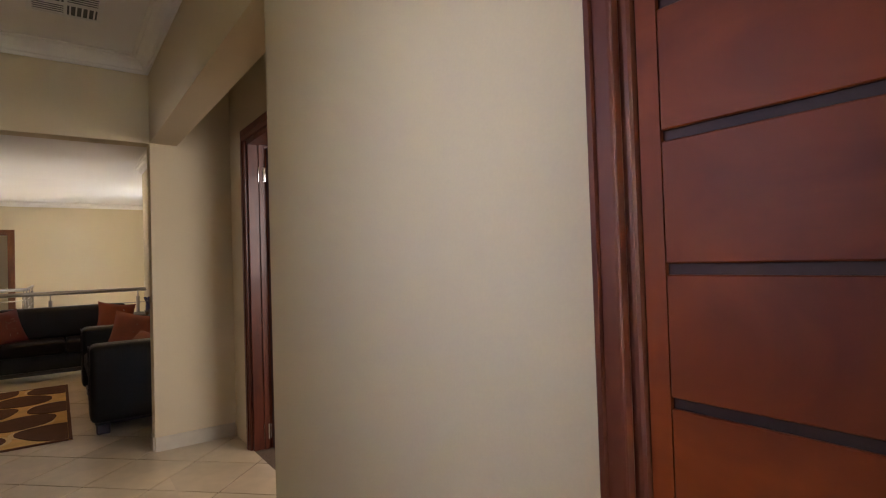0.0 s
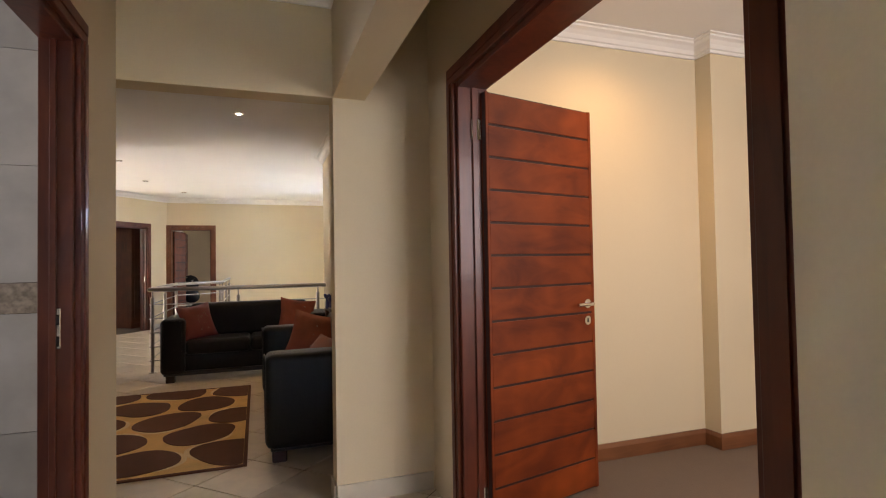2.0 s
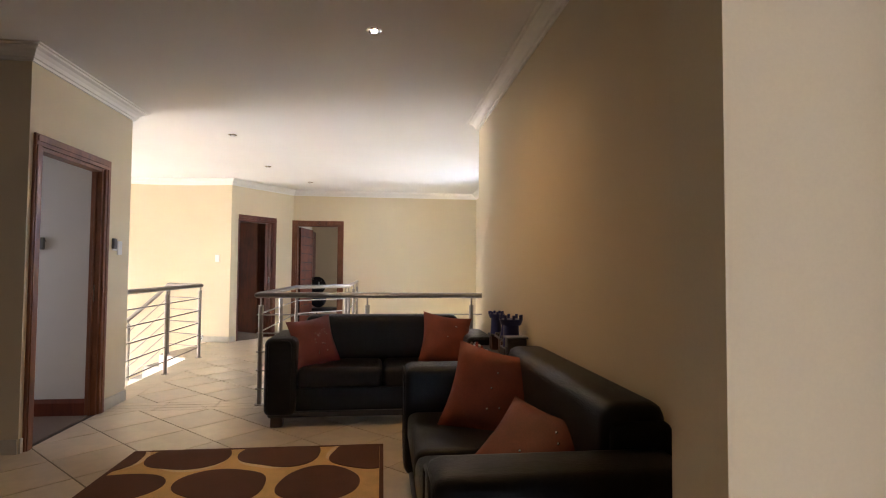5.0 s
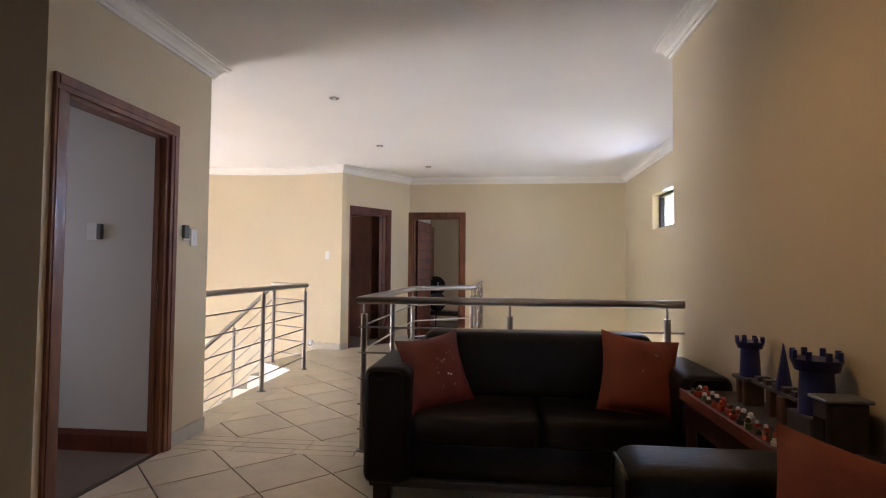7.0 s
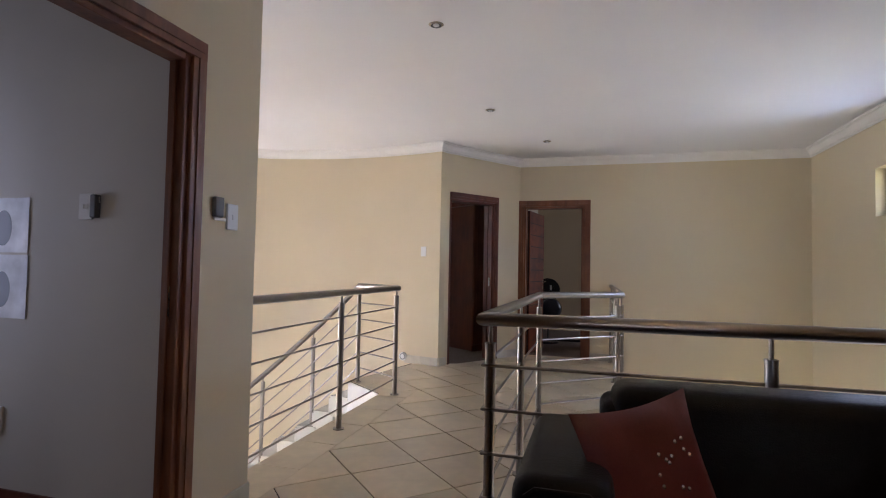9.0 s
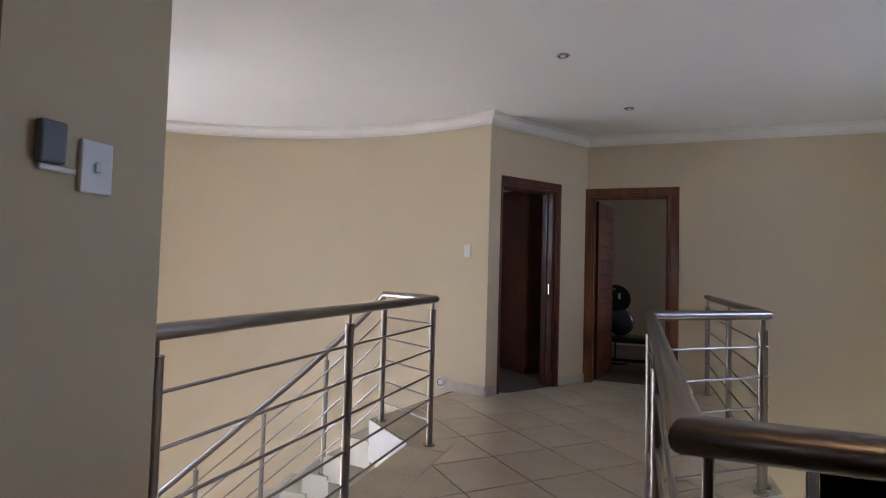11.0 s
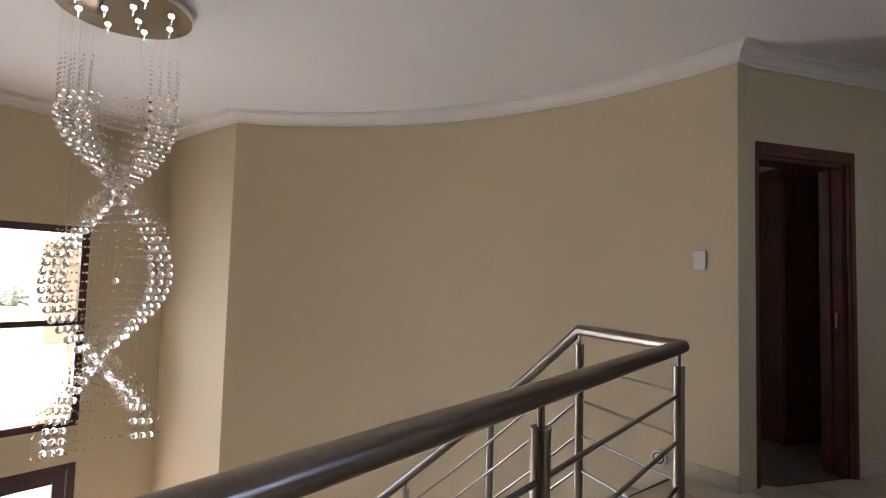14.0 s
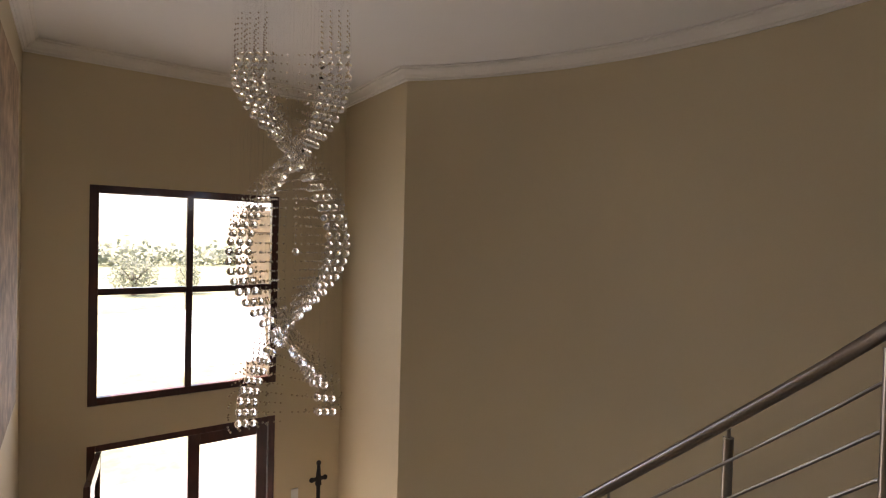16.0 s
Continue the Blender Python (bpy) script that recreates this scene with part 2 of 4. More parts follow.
def pipe(points, r, seg=12, bm=None):
    """A round bar bent through the points, mitred at the bends."""
    bm = bm or bmesh.new()
    pts = [Vector(p) for p in points]
    rings = []
    for i, p in enumerate(pts):
        a = (p - pts[i - 1]).normalized() if i else (pts[1] - p).normalized()
        b = (pts[i + 1] - p).normalized() if i + 1 < len(pts) else a
        t = (a + b).normalized()
        side = t.cross(Vector((0, 0, 1))).normalized()
        up = side.cross(t)
        k = 1 / max(0.4, a.dot(t))
        flat = (b - a)
        out = []
        for j in range(seg):
            w = 2 * math.pi * j / seg
            v = side * math.cos(w) + up * math.sin(w)
            if flat.length > 0.01:
                f = flat.normalized()
                v += f * v.dot(f) * (k - 1)
            out.append(bm.verts.new(p + v * r))
        rings.append(out)
    for x, y in zip(rings, rings[1:]):
        for j in range(seg):
            bm.faces.new((x[j], x[(j + 1) % seg], y[(j + 1) % seg], y[j]))
    bm.faces.new(rings[0][::-1])
    bm.faces.new(rings[-1])
    return bm


def prism(points, z0, z1, bm=None):
    bm = bm or bmesh.new()
    lo = [bm.verts.new((x, y, z0)) for x, y in points]
    hi = [bm.verts.new((x, y, z1)) for x, y in points]
    n = len(points)
    bm.faces.new(lo[::-1])
    bm.faces.new(hi)
    for i in range(n):
        bm.faces.new((lo[i], lo[(i + 1) % n], hi[(i + 1) % n], hi[i]))
    return bm


def part(name, bm, mat, parent=None, label="", smooth=False, at=None):
    me = bpy.data.meshes.new(name)
    bmesh.ops.recalc_face_normals(bm, faces=bm.faces[:])
    bm.to_mesh(me)
    bm.free()
    if smooth:
        for f in me.polygons:
            f.use_smooth = True
        me.set_sharp_from_angle(angle=radians(40))
    for m in mat if isinstance(mat, (list, tuple)) else (mat,):
        me.materials.append(m)
    ob = new(name, me)
    if parent:
        ob.parent = parent
    if at is not None:
        ob.matrix_basis = at
    if label:
        tagged(ob, label)
    return ob


def thing(name, m, label, category, group=""):
    ob = new(name)
    ob.empty_display_size = 0.1
    ob.matrix_basis = m
    return tagged(ob, label, category, group)


def structure(name, bm, mat, label, category, smooth=False):
    return tagged(part(name, bm, mat, None, "", smooth), label, category, "", "structure")


def wall(name, along, face, back, a, b, z0, z1, holes=(), mat=None, label="cream painted plaster wall"):
    """A wall along 'x' or 'y' between a and b, from its face to its back, with rectangular holes (a0, a1, z0, z1)."""
    bm = bmesh.new()

    def put(s0, s1, t0, t1):
        if s1 - s0 < 1e-4 or t1 - t0 < 1e-4:
            return
        f, k = min(face, back), max(face, back)
        box(bm, (f, s0, t0) if along == "y" else (s0, f, t0), (k, s1, t1) if along == "y" else (s1, k, t1))

    s = a
    for h0, h1 in sorted({h[:2] for h in holes}):
        put(s, h0, z0, z1)
        low = z0
        for _, _, g0, g1 in sorted(h for h in holes if h[:2] == (h0, h1)):
            put(h0, h1, low, g0)
            low = g1
        put(h0, h1, low, z1)
        s = h1
    put(s, b, z0, z1)
    return structure(name, bm, mat or PAINT, label, "wall")


Z_C, Z_L = 2.68, -2.98      # ceiling and lower floor

# walls of corridor, lounge and hall
wall("wall_corridor_west", "y", 0.15, 0.05, -2.6, 3.47, 0, Z_C, [(-0.1, 0.1, 1.2, 1.8), (2.03, 2.88, 0, 2.07)])
wall("wall_corridor_east", "y", 1.14, 1.29, -2.6, 0.975, 0, Z_C, [(-1.115, -0.265, 0, 2.07)])
wall("wall_corridor_south", "x", -2.6, -2.75, -0.1, 1.4, 0, Z_C, [(0.2, 1.05, 0.8, 2.2)])
wall("wall_recess_side", "x", 0.975, 0.825, 1.29, 1.82, 0, Z_C)
wall("wall_recess", "y", 1.67, 1.82, 0.975, 3.47, 0, Z_C, [(1.44, 3.03, 0, 2.1)])
structure("beam", cube((1.14, 0.977, 2.11), (1.31, 3.47, Z_C)), PAINT, "cream plastered beam over the door recess", "beam")
wall("wall_lounge_south", "x", 3.47, 3.61, -3.75, 4.2, 0, Z_C, [(0.112, 1.14, 0, 2.11)])
wall("wall_lounge_east", "y", 1.6, 1.75, 3.61, 7.86, 0, Z_C)
wall("wall_lounge_west", "y", -3.6, -3.75, 3.61, 6.56, 0, Z_C)
wall("wall_lounge_north", "x", 6.55, 6.65, -3.75, -1.74, 0, Z_C)
wall("wall_office", "y", -1.66, -1.74, 6.55, 7.975, 0, Z_C, [(6.66, 7.5, 0, 2.04)])
wall("wall_office_inner", "x", 7.484, 7.95, -3.75, -1.74, 0, Z_C, mat=PAINT_COOL, label="pale painted wall of the small office")
# unseen west side, added to keep open sky light out of the office
wall("wall_office_unseen_west", "y", -3.6, -3.75, 6.65, 7.484, 0, Z_C, mat=PAINT_COOL, label="pale painted wall of the small office")
wall("wall_entrance_south", "x", 8.1, 7.95, -7.11, -1.93, Z_L, Z_C)
wall("wall_entrance_west", "y", -6.96, -7.11, 8.1, 10.8, Z_L, Z_C, [(8.54, 10.1, -0.24, 1.6), (8.54, 10.1, Z_L, -0.57)])
wall("wall_entrance_return", "x", 10.79, 10.94, -7.11, -5.72, Z_L, Z_C)
wall("wall_hall_north", "x", 12.94, 13.09, -1.02, 2.63, Z_L, Z_C, [(-0.95, -0.14, 0, 2.04)])
wall("wall_hall_east", "y", 2.48, 2.63, 7.71, 13.09, Z_L, Z_C, [(9.57, 11.46, 1.72, 2.17)])
wall("wall_stairwell_south", "x", 7.86, 7.71, 1.75, 2.48, Z_L, Z_C)
wall("wall_void_south", "x", 7.74, 7.6, -0.34, 2.48, Z_L, -0.3, mat=WHITE, label="white plaster wall below the landing")
CX, CY, CR = -2.96, 8.15, 3.8


def arc(r, a0, a1, n):
    return [(CX + r * math.cos(radians(a0 + (a1 - a0) * i / n)), CY + r * math.sin(radians(a0 + (a1 - a0) * i / n))) for i in range(n + 1)]


A0, A1 = 72.2, 136.2
structure("wall_curved", prism(arc(CR, A0, A1, 40) + arc(CR + 0.15, A1, A0, 40), Z_L, Z_C), PAINT, "curved cream plaster wall beside the stair", "wall", True)
# slanting wall with a doorway between the curved wall and the far wall
P2, Q2 = Vector((-1.0, 12.94, 0)), Vector((-1.745, 11.9, 0))
D2 = (Q2 - P2).normalized()
M2 = Matrix.Translation(P2) @ Matrix.Rotation(math.atan2(D2.y, D2.x), 4, "Z")
L2 = (Q2 - P2).length
bm = bmesh.new()
for a, b in (((0, -0.15, 0), (0.5, 0, Z_C)), ((0.5, -0.15, 2.04), (L2 - 0.03, 0, Z_C)), ((L2 - 0.03, -0.15, 0), (L2 + 0.1, 0, Z_C)), ((0, -0.15, Z_L), (L2 + 0.1, 0, -0.31))):
    box(bm, a, b)
bm.transform(M2)
structure("wall_slanting", bm, PAINT, "slanting cream plaster wall with a doorway", "wall")

# floors and ceilings
bm = bmesh.new()
for pts in ([(-1.92, 7.6), (-0.34, 7.6), (-0.34, 9.85), (-1.92, 9.85)], [(-1.92, 9.85), (-0.34, 9.85), (0.28, 10.37), (0.28, 13.0), (-1.0, 13.0), (-1.8, 11.8), (-1.92, 10.28)]):
    prism(pts, -0.3, -0.006, bm)
prism([(-1.92, 10.28)] + [(-1.75, 11.95)] + arc(CR, 72.2, 78, 3) + [(CX + 2.59 * math.cos(radians(78)), CY + 2.59 * math.sin(radians(78)))], -0.3, -0.006, bm)
box(bm, (-3.75, 3.5, -0.3), (1.75, 7.6, -0.006))
box(bm, (-0.34, 7.6, -0.3), (1.6, 7.74, -0.006))
box(bm, (-1.92, 7.6, -0.3), (-1.66, 8.1, -0.006))
box(bm, (0.0, -2.6, -0.3), (1.75, 3.5, -0.006))
structure("floor", bm, GROUT, "landing floor bed with dark grout joints", "floor")
structure("floor_carpet_suite", cube((1.672, 0.0, -0.3), (4.2, 3.47, -0.002)), CARPET, "taupe bedroom carpet", "floor")
structure("floor_carpet_office", cube((-3.6, 6.65, -0.3), (-1.7, 7.484, 0.001)), CARPET, "taupe carpet in the office", "floor")
structure("floor_bathroom", cube((-2.2, 1.2, -0.3), (0.05, 4.2, -0.003)), BATH, "grey bathroom floor", "floor")
structure("floor_bedroom", prism([(2.48, 13.02), (2.48, 16.5), (-4.2, 16.5), (-4.2, 12.2)] + arc(CR + 0.15, 105, 72.2, 10) + [(-1.02, 13.02)], -0.3, -0.008), CARPET, "dark carpet in the bedrooms beyond", "floor")
structure("floor_lower", cube((-7.11, 7.6, Z_L - 0.2), (2.63, 13.2, Z_L)), TILE, "beige tiled floor of the entrance hall below", "floor")
structure("ceiling_main", cube((-7.2, -2.75, Z_C), (4.3, 16.7, Z_C + 0.15)), CEIL, "white painted ceiling", "ceiling")
# unseen slab with overhangs, added to hold direct sun off rooms and windows
structure("roof", cube((-7.9, -4.5, Z_C + 0.5), (4.9, 17.2, Z_C + 0.7)), OUTWALL, "flat plastered roof slab added out of view to hold off the sun", "roof")

# rooms beyond the doorways
wall("wall_suite_east", "y", 3.93, 4.2, 0.0, 3.47, 0, Z_C)
wall("wall_suite_south", "x", 0.1, 0.0, 1.29, 4.2, 0, Z_C)
structure("pier_suite", cube((3.58, 3.34, 0), (3.93, 3.47, Z_C)), PAINT, "cream plastered pier in the bedroom corner", "wall")
wall("wall_bathroom_north", "x", 3.4, 3.47, -0.28, 0.05, 0, Z_C, mat=GROUT, label="bathroom wall bed behind tiles")
wall("wall_bathroom_far", "x", 4.0, 4.15, -2.2, -0.28, 0, Z_C, mat=GROUT, label="bathroom wall bed behind tiles")
wall("wall_bathroom_side", "y", -0.28, -0.2, 3.4, 4.0, 0, Z_C, mat=BATH, label="grey tiled bathroom side wall")
wall("wall_bathroom_west", "y", -2.1, -2.2, 1.2, 4.15, 0, Z_C, mat=BATH, label="grey tiled bathroom wall")
wall("wall_bathroom_south", "x", 1.3, 1.2, -2.2, 0.05, 0, Z_C, mat=BATH, label="grey tiled bathroom wall")
wall("wall_bedroom_north", "x", 16.4, 16.55, -4.2, 2.63, 0, Z_C, label="cream bedroom wall")
wall("wall_bedroom_east", "y", 2.48, 2.63, 13.09, 16.4, 0, Z_C, label="cream bedroom wall")
wall("wall_bedroom_between", "y", -1.1, -1.2, 13.2, 16.4, 0, Z_C, mat=PAINT_COOL, label="pale wall between the bedrooms")
wall("wall_bedroom_west", "y", -4.1, -4.2, 12.1, 16.4, 0, Z_C, mat=PAINT_COOL, label="pale bedroom wall")


# cornices, skirtings
def sweep(points, profile, closed):
    """A strip of the profile (distance from the wall, height) along a line of wall corners, the room on its left."""
    bm = bmesh.new()
    n = len(points)
    rows = []
    for i, (x, y) in enumerate(points):
        p = Vector((x, y))
        a = (p - Vector(points[i - 1])).normalized() if closed or i else None
        b = (Vector(points[(i + 1) % n]) - p).normalized() if closed or i + 1 < n else None
        a, b = a or b, b or a
        na, nb = Vector((-a.y, a.x)), Vector((-b.y, b.x))
        m = na + nb
        m = m / max(0.3, m.dot(na))
        rows.append([bm.verts.new((x + m.x * d, y + m.y * d, z)) for d, z in profile])
    for i in range(n if closed else n - 1):
        r, s = rows[i], rows[(i + 1) % n]
        for j in range(len(profile)):
            k = (j + 1) % len(profile)
            bm.faces.new((r[j], s[j], s[k], r[k]))
    if not closed:
        bm.faces.new(rows[0])
        bm.faces.new(rows[-1][::-1])
    return bm


CORN = [(0.002, Z_C - 0.1), (0.016, Z_C - 0.1), (0.018, Z_C - 0.082), (0.03, Z_C - 0.078), (0.04, Z_C - 0.055), (0.06, Z_C - 0.034), (0.084, Z_C - 0.024), (0.086, Z_C - 0.012), (0.104, Z_C - 0.01), (0.104, Z_C - 0.001), (0.002, Z_C - 0.001)]
LOOP = [(1.6, 3.61), (1.6, 7.86), (2.48, 7.86), (2.48, 12.94), (-1.0, 12.94), (-1.745, 11.9)] + arc(CR, A0, A1, 32) + [(-5.72, 10.79), (-6.96, 10.79), (-6.96, 8.1), (-1.93, 8.1), (-1.93, 7.975), (-1.66, 7.975), (-1.66, 6.55), (-3.6, 6.55), (-3.6, 3.61)]
LOOP = [p for i, p in enumerate(LOOP) if i == 0 or (Vector(p) - Vector(LOOP[i - 1])).length > 0.05]
structure("cornice_hall", sweep(LOOP, CORN, True), PLASTER, "white stepped plaster cornice", "cornice")
structure("cornice_corridor", sweep([(1.14, -2.6), (1.14, 3.47), (0.15, 3.47), (0.15, -2.6)], CORN, True), PLASTER, "white stepped plaster cornice", "cornice")
structure("cornice_suite", sweep([(3.93, 0.1), (3.93, 3.34), (3.58, 3.34), (3.58, 3.47), (1.82, 3.47), (1.82, 0.1)], CORN, True), PLASTER, "white stepped plaster cornice", "cornice")
structure("trim_cornice_bedroom", sweep([(2.48, 13.09), (2.48, 16.4), (-1.1, 16.4), (-1.1, 13.09)], CORN, True), PLASTER, "white plaster cornice in the bedroom", "cornice")
WSK = [(0.002, 0.0), (0.02, 0.0), (0.02, 0.075), (0.012, 0.1), (0.002, 0.1)]
structure("baseboard_suite", sweep([(3.93, 0.1), (3.93, 3.34), (3.58, 3.34), (3.58, 3.47), (1.82, 3.47)], WSK, False), SKIRTW, "brown wooden skirting board", "skirting")
structure("baseboard_office", sweep([(-1.74, 7.484), (-3.6, 7.484)], [(d, z * 1.35) for d, z in WSK], False), FRAMEW, "brown wooden skirting board", "skirting")

skirt = tagged(new("baseboard"), "beige tile skirting along the painted walls", "skirting", "", "structure")
for line in ([(1.14, -0.23), (1.14, 0.975)], [(1.66, 3.47), (1.14, 3.47), (1.14, 3.61), (1.6, 3.61), (1.6, 7.86)], [(-3.6, 3.61), (0.112, 3.61), (0.112, 3.47)], [(0.15, 3.47), (0.15, 2.96)],
             [(-1.92, 7.975), (-1.66, 7.975), (-1.66, 7.58)], [(-1.66, 6.58), (-1.66, 6.55), (-3.6, 6.55)], [(0.24, 12.94), (-0.07, 12.94)],
             [(-1.0, 12.94), tuple((P2 + D2 * 0.42)[:2])], [(-1.745, 11.9)] + arc(CR, 72.2, 79.4, 2)):
    for (x0, y0), (x1, y1) in zip(line, line[1:]):
        d = Vector((x1 - x0, y1 - y0))
        n = max(1, round(d.length / 0.42))
        for i in range(n):
            w = d.length / n
            ob = part("skirting_tile", cube((i * w + 0.0015, 0.002, 0), ((i + 1) * w - 0.0015, 0.013, 0.095), 0.0), SKIRT, skirt)
            ob.matrix_basis = pose(x0, y0, 0.001, 0, 0, math.degrees(math.atan2(d.y, d.x)))

structure("trim_slab_edge_stair", prism([(-1.92, 8.1), (-1.92, 10.28), (CX + 2.59 * math.cos(radians(78)), CY + 2.59 * math.sin(radians(78))), (CX + 2.58 * math.cos(radians(78.2)), CY + 2.58 * math.sin(radians(78.2))), (-1.93, 10.27), (-1.93, 8.1)], -0.32, -0.008), WHITE, "white plastered edge of the landing slab", "slab edge")
structure("trim_slab_edge_void", prism([(-0.34, 7.75), (-0.34, 9.85), (0.28, 10.37), (0.28, 12.94), (0.29, 12.94), (0.29, 10.36), (-0.33, 9.84), (-0.33, 7.75)], -0.32, -0.008), WHITE, "white plastered edge of the landing slab", "slab edge")


# doors: local x across the opening, y into the wall, z up
def door_frame(name, m, w, h, depth, mat, label, arch=(True, True), aw=0.075, jw=0.032):
    d = tagged(new(name), label, "door frame", "", "structure")
    d.matrix_basis = m
    for x0, x1 in ((0.0, jw), (w - jw, w)):
        part("jamb", cube((x0, -0.002, 0), (x1, depth + 0.002, h), 0.003, 1), mat, d)
    part("head", cube((0.032, -0.002, h - 0.032), (w - 0.032, depth + 0.002, h), 0.003, 1), mat, d)
    for x0, x1 in ((jw, jw + 0.012), (w - jw - 0.012, w - jw)):
        part("door_stop", cube((x0, depth * 0.45, 0), (x1, depth * 0.65, h - 0.032), 0.002, 1), mat, d)
    def mould(a, b, side):
        bm = cube(a, b, 0.004, 2)
        if side == "h":
            box(bm, (a[0] + 0.02, a[1] - 0.006, a[2] + 0.03), (b[0] - 0.02, a[1] + 0.002, b[2] - 0.014))
        else:
            box(bm, (a[0] + (0.014 if side == "l" else 0.03), a[1] - 0.006, a[2]), (b[0] - (0.03 if side == "l" else 0.014), a[1] + 0.002, b[2]))
        return bm
    if arch[0]:
        part("architrave", mould((-aw, -0.02, 0), (0.006, -0.001, h - 0.006), "l"), mat, d)
    if arch[1]:
        part("architrave", mould((w - 0.006, -0.02, 0), (w + aw, -0.001, h - 0.006), "r"), mat, d)
    part("architrave", mould((-aw if arch[0] else 0, -0.021, h - 0.006), (w + aw if arch[1] else w, -0.001, h + aw), "h"), mat, d)
    return d


def lever(parent, x, z, y, s, mat=CHROME):
    h = part("door_handle", tube((x, y, z), (x, y + s * 0.045, z), 0.009, 10), mat, parent, "polished steel lever handle", True)
    part("lever", pipe([(x + 0.004, y + s * 0.045, z), (x - 0.115, y + s * 0.045, z)], 0.009, 10), mat, h, "", True)
    part("rose", tube((x, y, z), (x, y + s * 0.008, z), 0.025, 20), mat, h, "", True)
    k = part("keyhole_rose", tube((x, y, z - 0.09), (x, y + s * 0.006, z - 0.09), 0.024, 20), mat, parent, "round steel keyhole rose", True)
    part("keyhole", cube((x - 0.004, y + s * 0.0055, z - 0.1), (x + 0.004, y + s * 0.0075, z - 0.08)), BLACK, k)


def plank_leaf(parent, m, w, h, n=12, t=0.04, mat=None, handle=True, rise=0.0, stile=0.045):
    mat = mat or DOORW
    # core darker than the planks, groove shade and dirt held in its colour
    leaf = part("leaf", cube((0.001, -t / 2 + 0.007, 0.008), (w - 0.001, t / 2 - 0.007, h)), GROOVE, parent, "red-stained wooden door leaf with horizontal grooves", at=m)
    for y0, y1 in ((-t / 2, -t / 2 + 0.0065), (t / 2 - 0.0065, t / 2)):
        for x0, x1 in ((0.0, stile), (w - 0.02, w)):
            part("stile", cube((x0, y0, 0.008), (x1, y1, h)), mat, leaf)
    step = (h - 0.008) / n
    for y0, y1 in ((-t / 2, -t / 2 + 0.0065), (t / 2 - 0.0065, t / 2)):
        for i in range(n):
            part("plank", cube((stile + 0.0005, y0, 0.008 + i * step + (rise if i else 0) + 0.006), (w - 0.0205, y1, min(h, 0.008 + (i + 1) * step + rise - 0.006)), 0.0015, 1), mat, leaf)
    if handle:
        lever(leaf, w - 0.06, 1.0, t / 2, 1)
        lever(leaf, w - 0.06, 1.0, -t / 2, -1)
    return leaf


def hinge(parent, x, y, z):
    hb = part("hinge", tube((x, y, z - 0.05), (x, y, z + 0.05), 0.008, 10), CHROME, parent, "chromed butt hinge", True)
    part("hinge_plate", cube((x - 0.002, y - 0.035, z - 0.048), (x + 0.002, y + 0.03, z + 0.048)), CHROME, hb)


d1 = door_frame("door_1", pose(1.14, -0.265, 0, 0, 0, -90), 0.85, 2.07, 0.15, FRAMEW, "red-brown wooden door frame with a closed door", aw=0.032, jw=0.018)
plank_leaf(d1, pose(0.02, 0.028, 0), 0.81, 2.03, 14, rise=0.065, stile=0.025)
d2 = door_frame("door_2", pose(1.67, 3.05, 0, 0, 0, -90), 1.62, 2.105, 0.15, FRAMEW, "red-brown wooden door frame with an open door")
plank_leaf(d2, pose(0.058, 0.118, 0, 0, 0, 104), 0.73, 2.05, 13, stile=0.014)
for z in (0.12, 1.87):
    hinge(d2, 0.04, 0.098, z)
d3 = door_frame("door_3", pose(0.15, 2.03, 0, 0, 0, 90), 0.86, 2.07, 0.1, FRAMEW, "dark red wooden frame of the bathroom doorway")
sp = part("strike_plate", cube((0.8235, 0.033, 0.96), (0.829, 0.053, 1.1), 0.002, 1), CHROME, d3, "steel strike plate")
for z in (0.985, 1.06):
    part("latch_hole", cube((0.822, 0.036, z - 0.018), (0.8232, 0.05, z + 0.018)), BLACK, sp)
d4 = door_frame("door_4", pose(-1.66, 6.66, 0, 0, 0, 90), 0.84, 2.04, 0.08, FRAMEB, "brown wooden frame of the office doorway")
sp = part("strike_plate", cube((0.802, 0.03, 0.93), (0.809, 0.052, 1.07), 0.002, 1), CHROME, d4, "steel strike plate")
for z in (0.965, 1.03):
    part("latch_hole", cube((0.8, 0.035, z - 0.016), (0.8025, 0.047, z + 0.016)), BLACK, sp)
d5 = door_frame("door_5", Matrix.Translation(P2 + D2 * (L2 - 0.03)) @ Matrix.Rotation(math.atan2(-D2.y, -D2.x), 4, "Z"), L2 - 0.53, 2.04, 0.15, FRAMEW, "dark red wooden frame of a bedroom doorway", (False, True))
part("strike_plate", cube((L2 - 0.53 - 0.036, 0.03, 0.95), (L2 - 0.53 - 0.0315, 0.048, 1.06), 0.002, 1), CHROME, d5, "steel strike plate")
d6 = door_frame("door_6", pose(-0.95, 12.94, 0), 0.81, 2.04, 0.15, FRAMEB, "brown wooden frame of the exercise room doorway")
plank_leaf(d6, pose(0.05, 0.17, 0, 0, 0, 80), 0.74, 2.0, 12)


d9 = door_frame("door_9", pose(1.14, 12.94, Z_L), 0.9, 2.48, 0.02, DARKW, "dark wooden door frame on the lower floor")
part("leaf", cube((0.034, 0.0, 0.01), (0.866, 0.012, 2.44), 0.002, 1), PAINT_COOL, d9, "pale closed door leaf")

